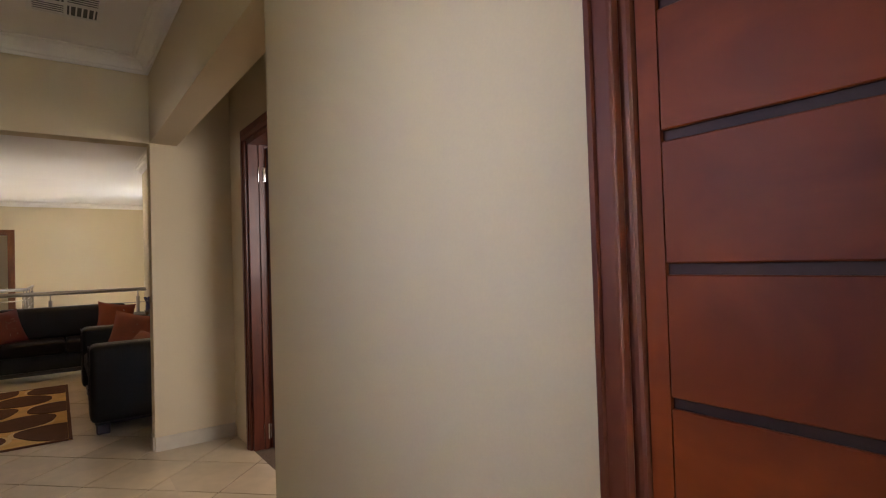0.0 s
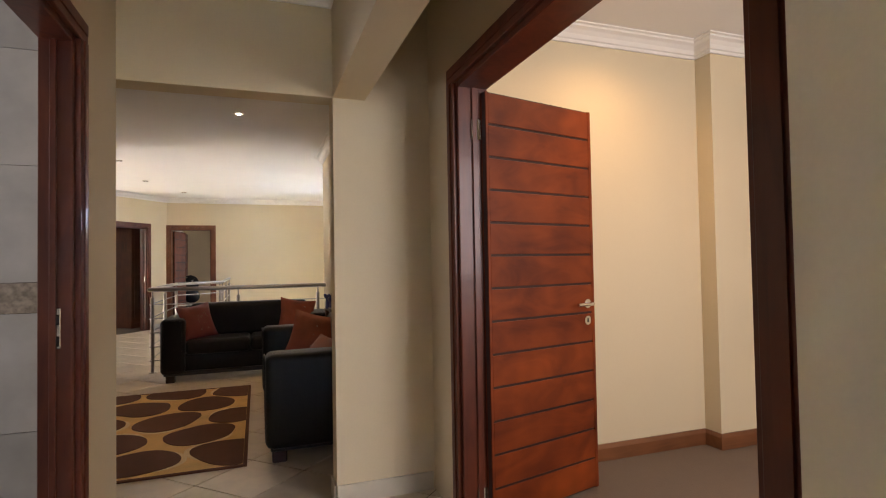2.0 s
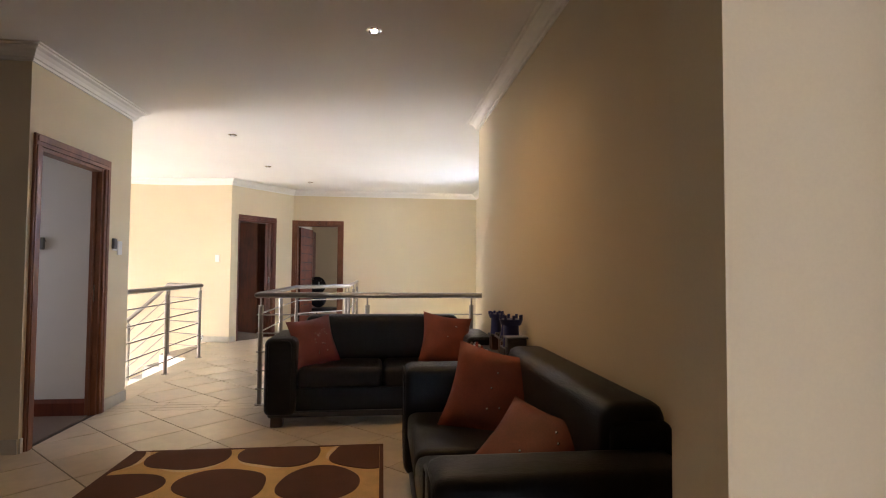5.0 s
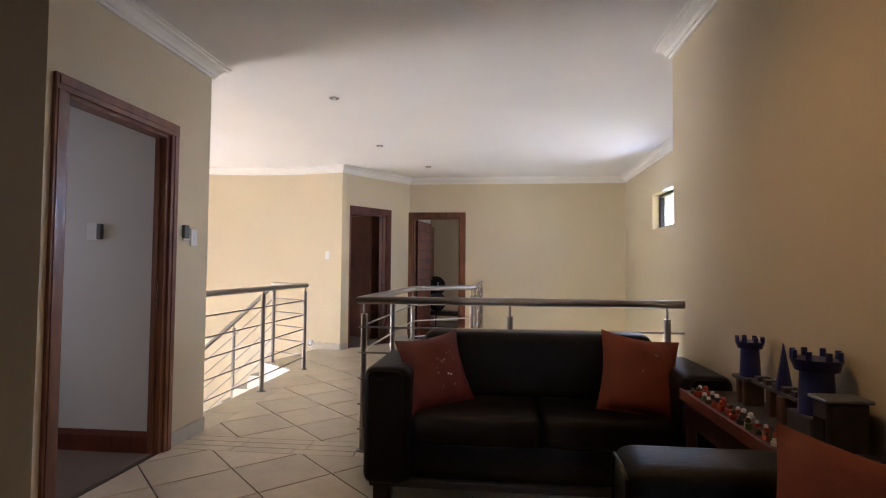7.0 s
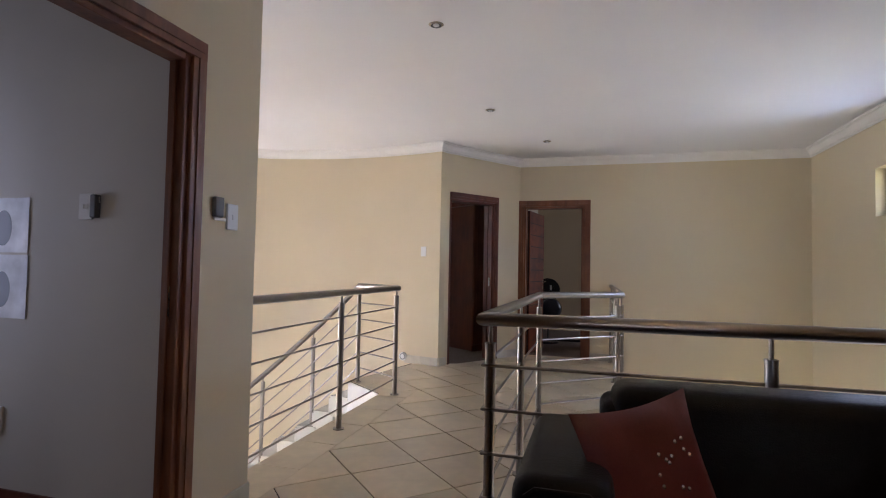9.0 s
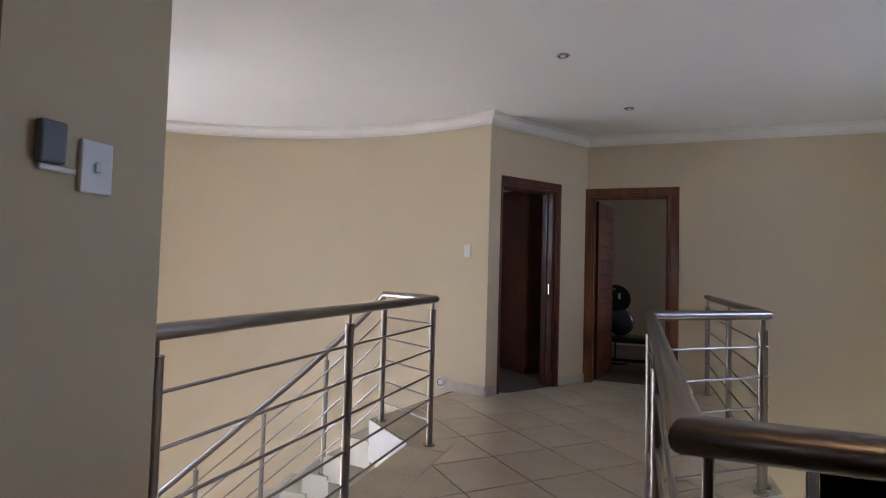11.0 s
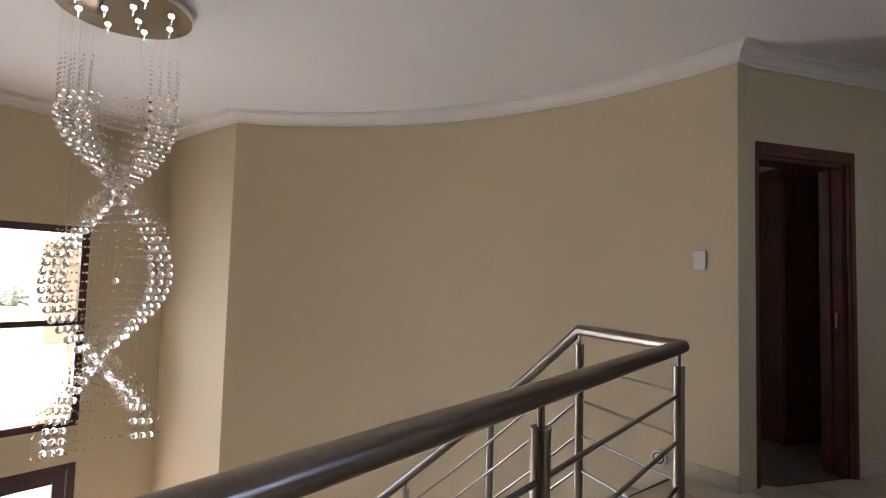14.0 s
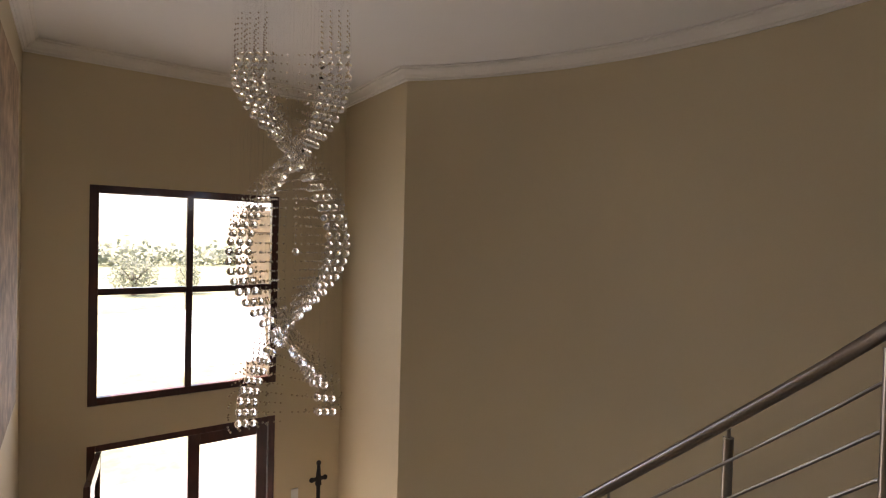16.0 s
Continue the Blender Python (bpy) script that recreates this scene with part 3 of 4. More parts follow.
# windows
def pane_window(name, m, w, h, cols, rows_, mat, label, fw=0.066, bar=0.055):
    o = tagged(new(name), label, "window", "", "structure")
    o.matrix_basis = m
    for a, b in (((0, 0), (fw, h)), ((w - fw, 0), (w, h)), ((fw, 0), (w - fw, fw)), ((fw, h - fw), (w - fw, h))):
        part("window_frame", cube((a[0], 0, a[1]), (b[0], 0.07, b[1]), 0.004, 1), mat, o)
    xs = [fw] + [c for c in cols] + [w - fw]
    zs = [fw] + [c for c in rows_] + [h - fw]
    for c in cols:
        part("mullion", cube((c - bar / 2, 0.004, fw), (c + bar / 2, 0.066, h - fw), 0.003, 1), mat, o)
    for c in rows_:
        for x0, x1 in zip(xs, xs[1:]):
            part("glazing_bar", cube((x0 + bar / 2 * (x0 != fw), 0.006, c - bar / 2), (x1 - bar / 2 * (x1 != w - fw), 0.064, c + bar / 2), 0.003, 1), mat, o)
    for x0, x1 in zip(xs, xs[1:]):
        for z0, z1 in zip(zs, zs[1:]):
            g = part("pane", cube((x0, 0.033, z0), (x1, 0.038, z1)), GLASS, o, "clear glass pane")
            g.visible_shadow = False
    return o


pane_window("window_1", pose(-6.97, 8.54, -0.24, 0, 0, 90), 1.56, 1.84, [0.76], [0.95], WINW, "dark wooden window with four panes above the entrance")
pane_window("window_2", pose(2.565, 11.46, 1.72, 0, 0, -90), 1.89, 0.45, [1.0], [], IRON, "high dark metal window with two panes", 0.035, 0.035)
# the narrow corridor window is added, unseen, as an opening for the fill lamp
pane_window("unseen_window_3", pose(0.14, -0.1, 1.2, 0, 0, 90), 0.2, 0.6, [], [0.3], DARKW, "narrow dark wooden window added out of view to light the corridor", 0.03)
pane_window("window_4", pose(1.05, -2.64, 0.8, 0, 0, 180), 0.85, 1.4, [0.425], [], DARKW, "dark wooden window at the corridor end")
d7 = tagged(new("door_7"), "dark wooden double front door with one leaf open", "front door", "", "structure")
d7.matrix_basis = pose(-6.97, 8.54, Z_L, 0, 0, 90)
H7 = -0.57 - Z_L
for x0, x1 in ((0, 0.06), (1.5, 1.56)):
    part("jamb", cube((x0, 0, 0), (x1, 0.1, H7), 0.003, 1), WINW, d7)
part("head", cube((0.06, 0, H7 - 0.06), (1.5, 0.1, H7), 0.003, 1), WINW, d7)


def glazed_leaf(m, w):
    leaf = part("leaf", cube((0, 0, 0.01), (0.1, 0.045, H7 - 0.065), 0.004, 1), WINW, d7, "dark wooden leaf with a tall glass pane", at=m)
    part("stile", cube((w - 0.1, 0, 0.01), (w, 0.045, H7 - 0.065), 0.004, 1), WINW, leaf)
    for z0, z1 in ((0.01, 0.25), (1.0, 1.08), (H7 - 0.175, H7 - 0.065)):
        part("rail", cube((0.1, 0.002, z0), (w - 0.1, 0.043, z1), 0.003, 1), WINW, leaf)
    for z0, z1 in ((0.25, 1.0), (1.08, H7 - 0.175)):
        part("pane", cube((0.1, 0.02, z0), (w - 0.1, 0.025, z1)), GLASS, leaf, "clear glass pane").visible_shadow = False
    part("pull_bar", tube((0.06, -0.05, 1.2), (0.06, -0.05, 1.75), 0.012, 10), CHROME, leaf, "steel pull bar", True)


glazed_leaf(pose(0.775, 0.03, 0), 0.72)
glazed_leaf(pose(0.065, 0.03, 0, 0, 0, -98), 0.7)


# staircase along the curved wall
stair = thing("staircase", pose(0, 0, 0), "curved staircase of white marble steps descending along the wall", "staircase")
RI, RISE, DA, S0 = 2.59, 0.1753, 4.4, 78.0
for k in range(17):
    a0, a1 = S0 + k * DA, S0 + (k + 1) * DA
    z = -(k + 1) * RISE
    if z < Z_L + 0.01:
        break
    st = part("step", prism(arc(RI, a0, a1 + 1.2, 3) + arc(CR - 0.004, a1 + 1.2, a0, 4), max(Z_L, z - 0.22), z - 0.03), MARBLE, stair)
    part("tread", prism(arc(RI - 0.02, a0 + 0.05, a1 + 0.5, 3) + arc(CR - 0.004, a1 + 0.5, a0 + 0.05, 4), z - 0.0295, z), MARBLE, st)
    part("riser", prism(arc(RI, a0 - 0.4, a0, 1) + arc(CR - 0.004, a0, a0 - 0.4, 1), z + 0.0005, z + RISE - 0.031), MARBLE, st)


# railings
RS0 = 76.0
RAIL_H, ROD_Z = 0.975, (0.145, 0.305, 0.47, 0.635, 0.8)


def post(parent, x, y, z=0.0, top=None, turn=0.0, gap=0.072):
    top = RAIL_H if top is None else top
    p = part("post", tube((0, 0, 0.006), (0, 0, top - gap), 0.021, 16), STEEL, parent, "brushed steel post", True, pose(x, y, z, 0, 0, turn))
    part("pin", tube((0, 0, top - gap), (0, 0, top - 0.02), 0.008, 10), STEEL, p, "", True)
    part("base_flange", tube((0, 0, 0), (0, 0, 0.008), 0.04, 20), STEEL, p, "", True)
    part("post_cap", tube((0, 0, top - gap - 0.0015), (0, 0, top - gap + 0.004), 0.0225, 16), STEEL, p, "", True)


def stair_z(a):
    return -RISE * max(0.0, (a - RS0) / DA)


left_rail = thing("stair_railing", pose(0, 0, 0), "brushed steel railing along the landing and down the stair", "railing")
RR = RI + 0.0
flat = [(-1.778, 7.977), (-1.778, 10.33), (-2.325, 10.665)]
drop = [(x, y, stair_z(RS0 + 1.5 + i * 2.2)) for i, (x, y) in enumerate(arc(RR, RS0 + 1.5, RS0 + 56.5, 25))]
part("handrail", pipe([(x, y, RAIL_H) for x, y in flat] + [(x, y, z + RAIL_H - 0.01) for x, y, z in drop[1:]], 0.0255, 16), STEEL, left_rail, "round brushed steel handrail", True)
for h in ROD_Z:
    part("rod", pipe([(x, y, h) for x, y in flat], 0.0065, 8), STEEL, left_rail, "", True)
    part("rod", pipe([(flat[2][0], flat[2][1], h)] + [(x, y, z + h - 0.01) for x, y, z in drop[1:]], 0.0065, 8), STEEL, left_rail, "", True)
for x, y in ((-1.778, 8.085), (-1.778, 9.18), (-1.778, 10.29), (-2.32, 10.655)):
    post(left_rail, x, y)
for a in (88.4, 101.0, 113.5, 126.0):
    (x, y), = arc(RR + 0.02, a, a, 0 + 1)[:1]
    z = -RISE * (math.floor((a - S0) / DA) + 1)
    post(left_rail, x, y, z, stair_z(a) - z + RAIL_H - 0.01)

right_rail = thing("void_railing", pose(0, 0, 0), "brushed steel railing round the opening in the landing floor", "railing")
flat = [(1.6, 7.68), (-0.43, 7.68), (-0.42, 9.81), (0.205, 10.335), (0.2, 12.94)]
part("handrail", pipe([(x, y, RAIL_H) for x, y in flat], 0.0255, 16), STEEL, right_rail, "round brushed steel handrail", True)
for h in ROD_Z:
    part("rod", pipe([(x, y, h) for x, y in flat], 0.0065, 8), STEEL, right_rail, "", True)
for x, y in ((1.5, 7.68), (0.54, 7.68), (-0.405, 7.7), (-0.424, 8.75), (-0.42, 9.77), (0.17, 10.305), (0.203, 10.42), (0.202, 11.6), (0.2, 12.86)):
    post(right_rail, x, y, gap=0.095)


# sofas: local x along the length, y from the front (0) to the back, z up
def soft_box(a, b, r, seg=4):
    return cube(a, b, r, seg)


def sofa(m, w, d, back, label):
    s = thing("sofa", m, label, "sofa", "sofas in the lounge")
    aw, ah = 0.24, 0.68
    part("base", soft_box((aw - 0.02, 0.06, 0.1), (w - aw + 0.02, d - 0.02, 0.3), 0.02, 2), LEATHER, s, "", True)
    part("apron", soft_box((0.03, 0.03, 0.075), (w - 0.03, d - 0.03, 0.12), 0.012, 2), BLACK, s)
    for x0, x1 in ((0, aw), (w - aw, w)):
        arm = part("arm", soft_box((x0, 0.0, 0.09), (x1, d - 0.03, ah), 0.05), LEATHER, s, "", True)
        for y in (0.0,):
            part("piping", pipe([(x0 + 0.035, -0.001, 0.1), (x0 + 0.035, -0.001, ah - 0.04), (x0 + 0.06, -0.001, ah - 0.02), (x1 - 0.06, -0.001, ah - 0.02), (x1 - 0.035, -0.001, ah - 0.04), (x1 - 0.035, -0.001, 0.1)], 0.005, 6), LEATHER, arm, "", True)
    part("back_frame", soft_box((aw - 0.03, d - 0.2, 0.1), (w - aw + 0.03, d, back - 0.05), 0.04), LEATHER, s, "", True)
    half = (w - 2 * aw) / 2
    for i in range(2):
        x0 = aw + i * half
        part("seat_cushion", soft_box((x0 + 0.004, 0.015, 0.29), (x0 + half - 0.004, d - 0.16, 0.45), 0.045), LEATHER, s, "", True)
    part("backrest", soft_box((aw + 0.004, d - 0.22, 0.43), (w - aw - 0.004, d - 0.004, back), 0.055), LEATHER, s, "", True)
    for x in (0.05, w - 0.14):
        for y in (0.04, d - 0.13):
            part("foot", cube((x, y, 0), (x + 0.09, y + 0.09, 0.09), 0.01, 2), DARKW, s)
    return s


sofa(pose(-0.215, 6.94, 0), 1.8, 0.67, 0.815, "black leather two-seat sofa standing in front of the railing")
sofa(pose(0.8, 5.93, 0, 0, 0, -90), 1.8, 0.78, 0.8, "black leather two-seat sofa standing along the side wall")


def cushion(m, size, mat, label, studs):
    n = 14
    bm = bmesh.new()
    grid = {}
    for s in (1, -1):
        for i in range(n + 1):
            for j in range(n + 1):
                u, v = i / n * 2 - 1, j / n * 2 - 1
                edge = max(abs(u), abs(v)) > 0.999
                if edge and s < 0:
                    grid[s, i, j] = grid[1, i, j]
                    continue
                pinch = 1 - 0.11 * ((1 - u * u) * (abs(v) ** 3) + (1 - v * v) * (abs(u) ** 3))
                bulge = 0.36 * ((1 - u ** 4) * (1 - v ** 4)) ** 0.6
                wr = 0.02 * noise.noise((u * 2.3, v * 2.3, s * 3.1))
                grid[s, i, j] = bm.verts.new((u * size / 2 * pinch, s * (bulge * size / 2 * 0.55 + (wr * size if not edge else 0)), v * size / 2 * pinch))
    for s in (1, -1):
        for i in range(n):
            for j in range(n):
                bm.faces.new([grid[s, i + a, j + b] for a, b in ((0, 0), (1, 0), (1, 1), (0, 1))])
    c = thing("cushion", m, label, "cushion", "scatter cushions")
    part("cover", bm, mat, c, "", True)
    part("seam", pipe([(x * size * 0.49, 0, z * size * 0.49) for x, z in [(-1, -0.99), (-0.5, -0.955), (0, -0.94), (0.5, -0.955), (1, -0.99)]], 0.004, 6), mat, c, "", True)
    random.seed(int(size * 1000) + studs)
    for k in range(studs):
        u, v = random.uniform(-0.2, 0.55), random.uniform(-0.55, 0.6)
        part("sequin", ball((u * size / 2, -0.205 * ((1 - u ** 4) * (1 - v ** 4)) ** 0.6 * size / 2 * 0.98, v * size / 2), 0.0065, None, 8, 5), CHROME, c, "", True)


cushion(pose(0.125, 7.2, 0.625, -20, -6, 38), 0.4, MAROON_C, "maroon satin cushion with sequins leaning on a sofa arm", 16)
cushion(pose(1.2, 7.18, 0.635, -18, 9, 4), 0.42, RED_C, "rust fabric cushion with few sequins on a sofa", 3)
cushion(pose(1.22, 5.4, 0.6, -24, 10, -24), 0.46, RED_C, "large rust fabric cushion leaning on a sofa back", 4)
cushion(pose(1.22, 4.74, 0.54, -52, 8, -52), 0.4, RED_C, "rust red cushion lying low on a sofa seat", 3)

# rug
RX0, RX1, RY0, RY1 = -0.92, 0.69, 4.19, 6.5
rug = thing("rug", pose(0, 0, 0), "gold rug with large brown pebble shapes lying on the tiles", "rug")
part("base_weave", cube((RX0, RY0, 0.001), (RX1, RY1, 0.012), 0.004, 1), RUG_G, rug)
for x0, x1, y0, y1 in ((RX1 - 0.022, RX1 + 0.002, RY0, RY1), (RX0 - 0.002, RX0 + 0.022, RY0, RY1), (RX0 + 0.022, RX1 - 0.022, RY1 - 0.02, RY1 + 0.002), (RX0 + 0.022, RX1 - 0.022, RY0 - 0.002, RY0 + 0.02)):
    part("border", cube((x0, y0, 0.002), (x1, y1, 0.015), 0.002, 1), RUG_B, rug)
random.seed(5)
cells = []
for r in range(-1, 7):
    for c in range(-1, 5):
        cells.append(Vector((RX0 + (c + (0.25 if r % 2 else 0.75)) * 0.56 + random.uniform(-0.05, 0.05), RY0 + (r + 0.6) * 0.47 + random.uniform(-0.05, 0.05))))


def pebble(p, grow, ph):
    """A rounded cell round p, kept clear of its neighbours."""
    pts = []
    for k in range(44):
        w = 2 * math.pi * k / 44
        u = Vector((math.cos(w), math.sin(w)))
        near = [(q - p).length_squared / (2 * u.dot(q - p)) for q in cells if q is not p and u.dot(q - p) > 0.02]
        d = sum(n ** -5 for n in near) ** -0.2
        d = d - 0.026 + grow + 0.018 * math.sin(2 * w + ph) + 0.01 * math.sin(3 * w + 2 * ph)
        x, y = p + u * d
        pts.append((min(max(x, RX0 + 0.023), RX1 - 0.023), min(max(y, RY0 + 0.021), RY1 - 0.021)))
    return [q for i, q in enumerate(pts) if (Vector(q) - Vector(pts[i - 1])).length > 0.004]


for p in cells:
    if not (RX0 - 0.12 < p.x < RX1 + 0.12 and RY0 - 0.1 < p.y < RY1 + 0.1):
        continue
    ph = random.uniform(0, 6)
    pts = pebble(p, 0.0, ph)
    if len(pts) > 8:
        part("motif", prism(pts, 0.011, 0.0165), RUG_B, rug)
    if random.random() < 0.75:
        ring = [Vector(q) for q in pebble(p, 0.004, ph)]
        n0 = random.randrange(len(ring))
        run = [ring[(n0 + i) % len(ring)] for i in range(12)]
        out = [v + (v - p).normalized() * 0.032 * math.sin(math.pi * i / 11) for i, v in enumerate(run)]
        loop = [tuple(v) for v in run] + [tuple(v) for v in out[-2:0:-1]]
        loop = [(min(max(x, RX0 + 0.023), RX1 - 0.023), min(max(y, RY0 + 0.021), RY1 - 0.021)) for x, y in loop]
        if len({(round(x, 3), round(y, 3)) for x, y in loop}) == len(loop):
            part("highlight", prism(loop, 0.0112, 0.0145), RUG_C, rug, "cream edge of a motif")

# console with a toy castle
con = thing("console_table", pose(1.337, 5.97, 0), "dark wooden console table in the corner between the sofas", "table")
part("tabletop", cube((0, 0, 0.585), (0.255, 0.96, 0.62), 0.006, 2), DARKW, con)
part("edge_moulding", cube((-0.012, -0.005, 0.575), (-0.0005, 0.965, 0.628), 0.004, 1), FRAMEW, con)
part("apron", cube((0.012, 0.012, 0.47), (0.243, 0.948, 0.585)), DARKW, con)
for x in (0.01, 0.205):
    for y in (0.01, 0.91):
        part("leg", cube((x, y, 0), (x + 0.04, y + 0.04, 0.47), 0.004, 1), DARKW, con)


def tower(parent, x, y, z, r, h, mat, cap):
    t = part("tower", tube((x, y, z), (x, y, z + h), r, 14, r * 0.88), mat, parent, "", True)
    part("parapet", tube((x, y, z + h), (x, y, z + h + r * 0.7), r * 1.15, 14, r * 1.4), cap, t, "", True)
    for k in range(8):
        w = 2 * math.pi * k / 8
        part("merlon", cube((-0.008, -0.006, 0), (0.008, 0.006, r * 0.55), 0.001, 1), cap, t, "", False, Matrix.Translation((x + r * 1.25 * math.cos(w), y + r * 1.25 * math.sin(w), z + h + r * 0.65)) @ Matrix.Rotation(w + math.pi / 2, 4, "Z"))


cas = thing("toy_castle", pose(1.505, 6.36, 0.62), "blue and grey plastic toy castle on the console table", "toy")
part("ground_plate", cube((-0.07, -0.37, 0), (0.08, 0.33, 0.015), 0.004, 1), GREY_T, cas)
tower(cas, 0.0, 0.26, 0.13, 0.04, 0.115, BLUE_T, BLUE_T)
tower(cas, 0.0, -0.2, 0.1, 0.055, 0.14, BLUE_T, BLUE_T)
for y in (0.225, 0.275):
    part("pedestal", cube((-0.04, y, 0.015), (0.04, y + 0.025, 0.115), 0.004, 1), BROWN_T, cas)
part("pedestal_top", cube((-0.05, 0.2, 0.115), (0.05, 0.32, 0.13), 0.004, 1), GREY_T, cas)
part("pedestal", cube((-0.06, -0.27, 0.015), (0.06, -0.13, 0.1), 0.004, 1), GREY_T, cas)
part("bridge_wall", cube((-0.025, -0.13, 0.115), (0.025, 0.2, 0.13), 0.003, 1), GREY_T, cas)
for k in range(5):
    part("battlement", cube((-0.025, -0.12 + k * 0.065, 0.13), (0.025, -0.09 + k * 0.065, 0.15), 0.002, 1), GREY_T, cas)
part("bridge_leg", cube((-0.018, 0.06, 0.015), (0.018, 0.1, 0.115), 0.003, 1), BROWN_T, cas)
part("archway", cube((-0.03, -0.05, 0.015), (0.03, 0.0, 0.115), 0.006, 1), BROWN_T, cas)
part("gatehouse", cube((-0.06, -0.36, 0.015), (0.06, -0.28, 0.17), 0.006, 1), GREY_T, cas)
part("gate", cube((-0.064, -0.345, 0.02), (-0.0595, -0.295, 0.12)), BLACK, cas)
part("roof", cube((-0.07, -0.37, 0.17), (0.07, -0.272, 0.182), 0.004, 1), PALE_T, cas, "pale grey flat roof")
part("spire", tube((0.0, 0.0, 0.13), (0.0, 0.0, 0.3), 0.03, 10, 0.002), BLUE_T, cas, "dark blue pointed roof")
random.seed(9)
for k in range(30):
    x, y, r = 1.352 + (k % 2) * 0.045 + random.random() * 0.012, 6.0 + k * 0.03, random.uniform(0.009, 0.018)
    f = thing("toy_figure", pose(x, y, 0.6205, 0, 0, random.uniform(0, 360)), "small coloured plastic toy piece on the console table", "toy", "toy pieces")
    mt = random.choice((RED_T, GREEN_T, BROWN_T, GREY_T, PLASTIC, RED_T))
    part("body", cube((-r, -r * 0.7, 0), (r, r * 0.7, r * 1.6), r * 0.3, 2), mt, f)
    part("top", ball((0, 0, r * 2.0), r * 0.7, None, 8, 6), random.choice((mt, BROWN_T, PLASTIC)), f, "", True)


# ceiling fittings
def downlight(x, y, lit):
    d = thing("downlight", pose(x, y, Z_C), "round recessed ceiling downlight with a steel ring" + (", lit" if lit else ", unlit"), "downlight", "ceiling downlights")
    bm = bmesh.new()
    bmesh.ops.create_circle(bm, segments=24, radius=0.047, cap_ends=False)
    inner = bmesh.ops.extrude_edge_only(bm, edges=bm.edges[:])
    vs = [v for v in inner["geom"] if isinstance(v, bmesh.types.BMVert)]
    for v in vs:
        v.co *= 0.72
        v.co.z = -0.008
    bm.transform(Matrix.Translation((0, 0, -0.002)))
    part("ring", bm, CHROME, d, "", True)
    part("recess", tube((0, 0, -0.003), (0, 0, -0.001), 0.0445, 20), BLACK, d)
    part("bulb", ball((0, 0, -0.005), 0.02, None, 12, 8, (1, 1, 0.45)), LAMP_ON if lit else PLASTIC, d, "", True)


for x, y, lit in ((-0.98, 8.775, 0), (-0.98, 10.58, 0), (-0.56, 11.92, 0), (0.605, 6.01, 1), (2.75, 2.95, 1)):
    downlight(x, y, lit)
for nm, x, y, w in (("downlight_lamp_lounge", 0.605, 6.01, 1.55), ("downlight_lamp_suite", 2.75, 2.95, 1.2)):
    ob = new(nm, bpy.data.lights.new(nm, "SPOT"))
    ob.data.energy, ob.data.color, ob.data.spot_size, ob.data.spot_blend, ob.data.shadow_soft_size = w, WARM, radians(156), 1.0, 0.05
    ob.matrix_world = look((x, y, Z_C - 0.03), (x, y, 0))


def air_vent(x, y, w, h):
    v = thing("ceiling_vent", pose(x, y, Z_C - 0.016), "white metal ceiling air vent with slats", "air vent", "ceiling vents")
    part("backing", cube((0, 0, 0.008), (w, h, 0.0155)), BLACK, v)
    for a, b in (((0, 0), (w, 0.025)), ((0, h - 0.025), (w, h)), ((0, 0.025), (0.025, h - 0.025)), ((w - 0.025, 0.025), (w, h - 0.025)), ((w / 2 - 0.008, 0.025), (w / 2 + 0.008, h / 2 - 0.008)), ((w / 2 - 0.008, h / 2 + 0.008), (w / 2 + 0.008, h - 0.025)), ((0.025, h / 2 - 0.008), (w - 0.025, h / 2 + 0.008))):
        part("frame", cube((*a, 0), (*b, 0.008), 0.002, 1), PLASTIC, v)
    for qx in (0, 1):
        for qy in (0, 1):
            x0, x1 = (0.025, w / 2 - 0.008) if not qx else (w / 2 + 0.008, w - 0.025)
            y0, y1 = (0.025, h / 2 - 0.008) if not qy else (h / 2 + 0.008, h - 0.025)
            for k in range(5):
                if (qx + qy) % 2:
                    s = y0 + (k + 0.5) * (y1 - y0) / 5
                    part("slat", cube((x0, s - 0.004, 0.002), (x1, s + 0.004, 0.005)), PLASTIC, v)
                else:
                    s = x0 + (k + 0.5) * (x1 - x0) / 5
                    part("slat", cube((s - 0.004, y0, 0.002), (s + 0.004, y1, 0.005)), PLASTIC, v)


air_vent(-0.36, 5.09, 0.295, 0.31)
air_vent(0.5, 2.6, 0.34, 0.34)


def wall_plate(name, m, w, h, keys, label, category="switch"):
    s = thing(name, m, label, category)
    part("plate", cube((-w / 2, -0.012, -h / 2), (w / 2, -0.001, h / 2), 0.003, 2), PLASTIC, s)
    for k in range(keys):
        x = (k - (keys - 1) / 2) * 0.022
        part("rocker", cube((x - 0.007, -0.016, -0.012), (x + 0.007, -0.0125, 0.012), 0.002, 1), PLASTIC, s)
    return s


wall_plate("light_switch", pose(-1.66, 7.785, 1.385, 0, 0, 90), 0.075, 0.12, 1, "white plastic light switch on the wall by a doorway")
th = thing("thermostat", pose(-1.66, 7.68, 1.42, 0, 0, 90), "small grey control unit on the wall by a doorway", "control unit")
part("case", cube((-0.028, -0.025, -0.045), (0.028, -0.001, 0.045), 0.006, 2), GREYP, th)
part("bracket", cube((-0.02, -0.012, -0.06), (0.06, -0.002, -0.046), 0.003, 1), PLASTIC, th)
wall_plate("light_switch", pose(-2.165, 7.484, 1.405), 0.075, 0.115, 2, "white double switch plate on the office wall")
th = thing("key_holder", pose(-2.105, 7.484, 1.405), "grey key holder on the office wall", "key holder")
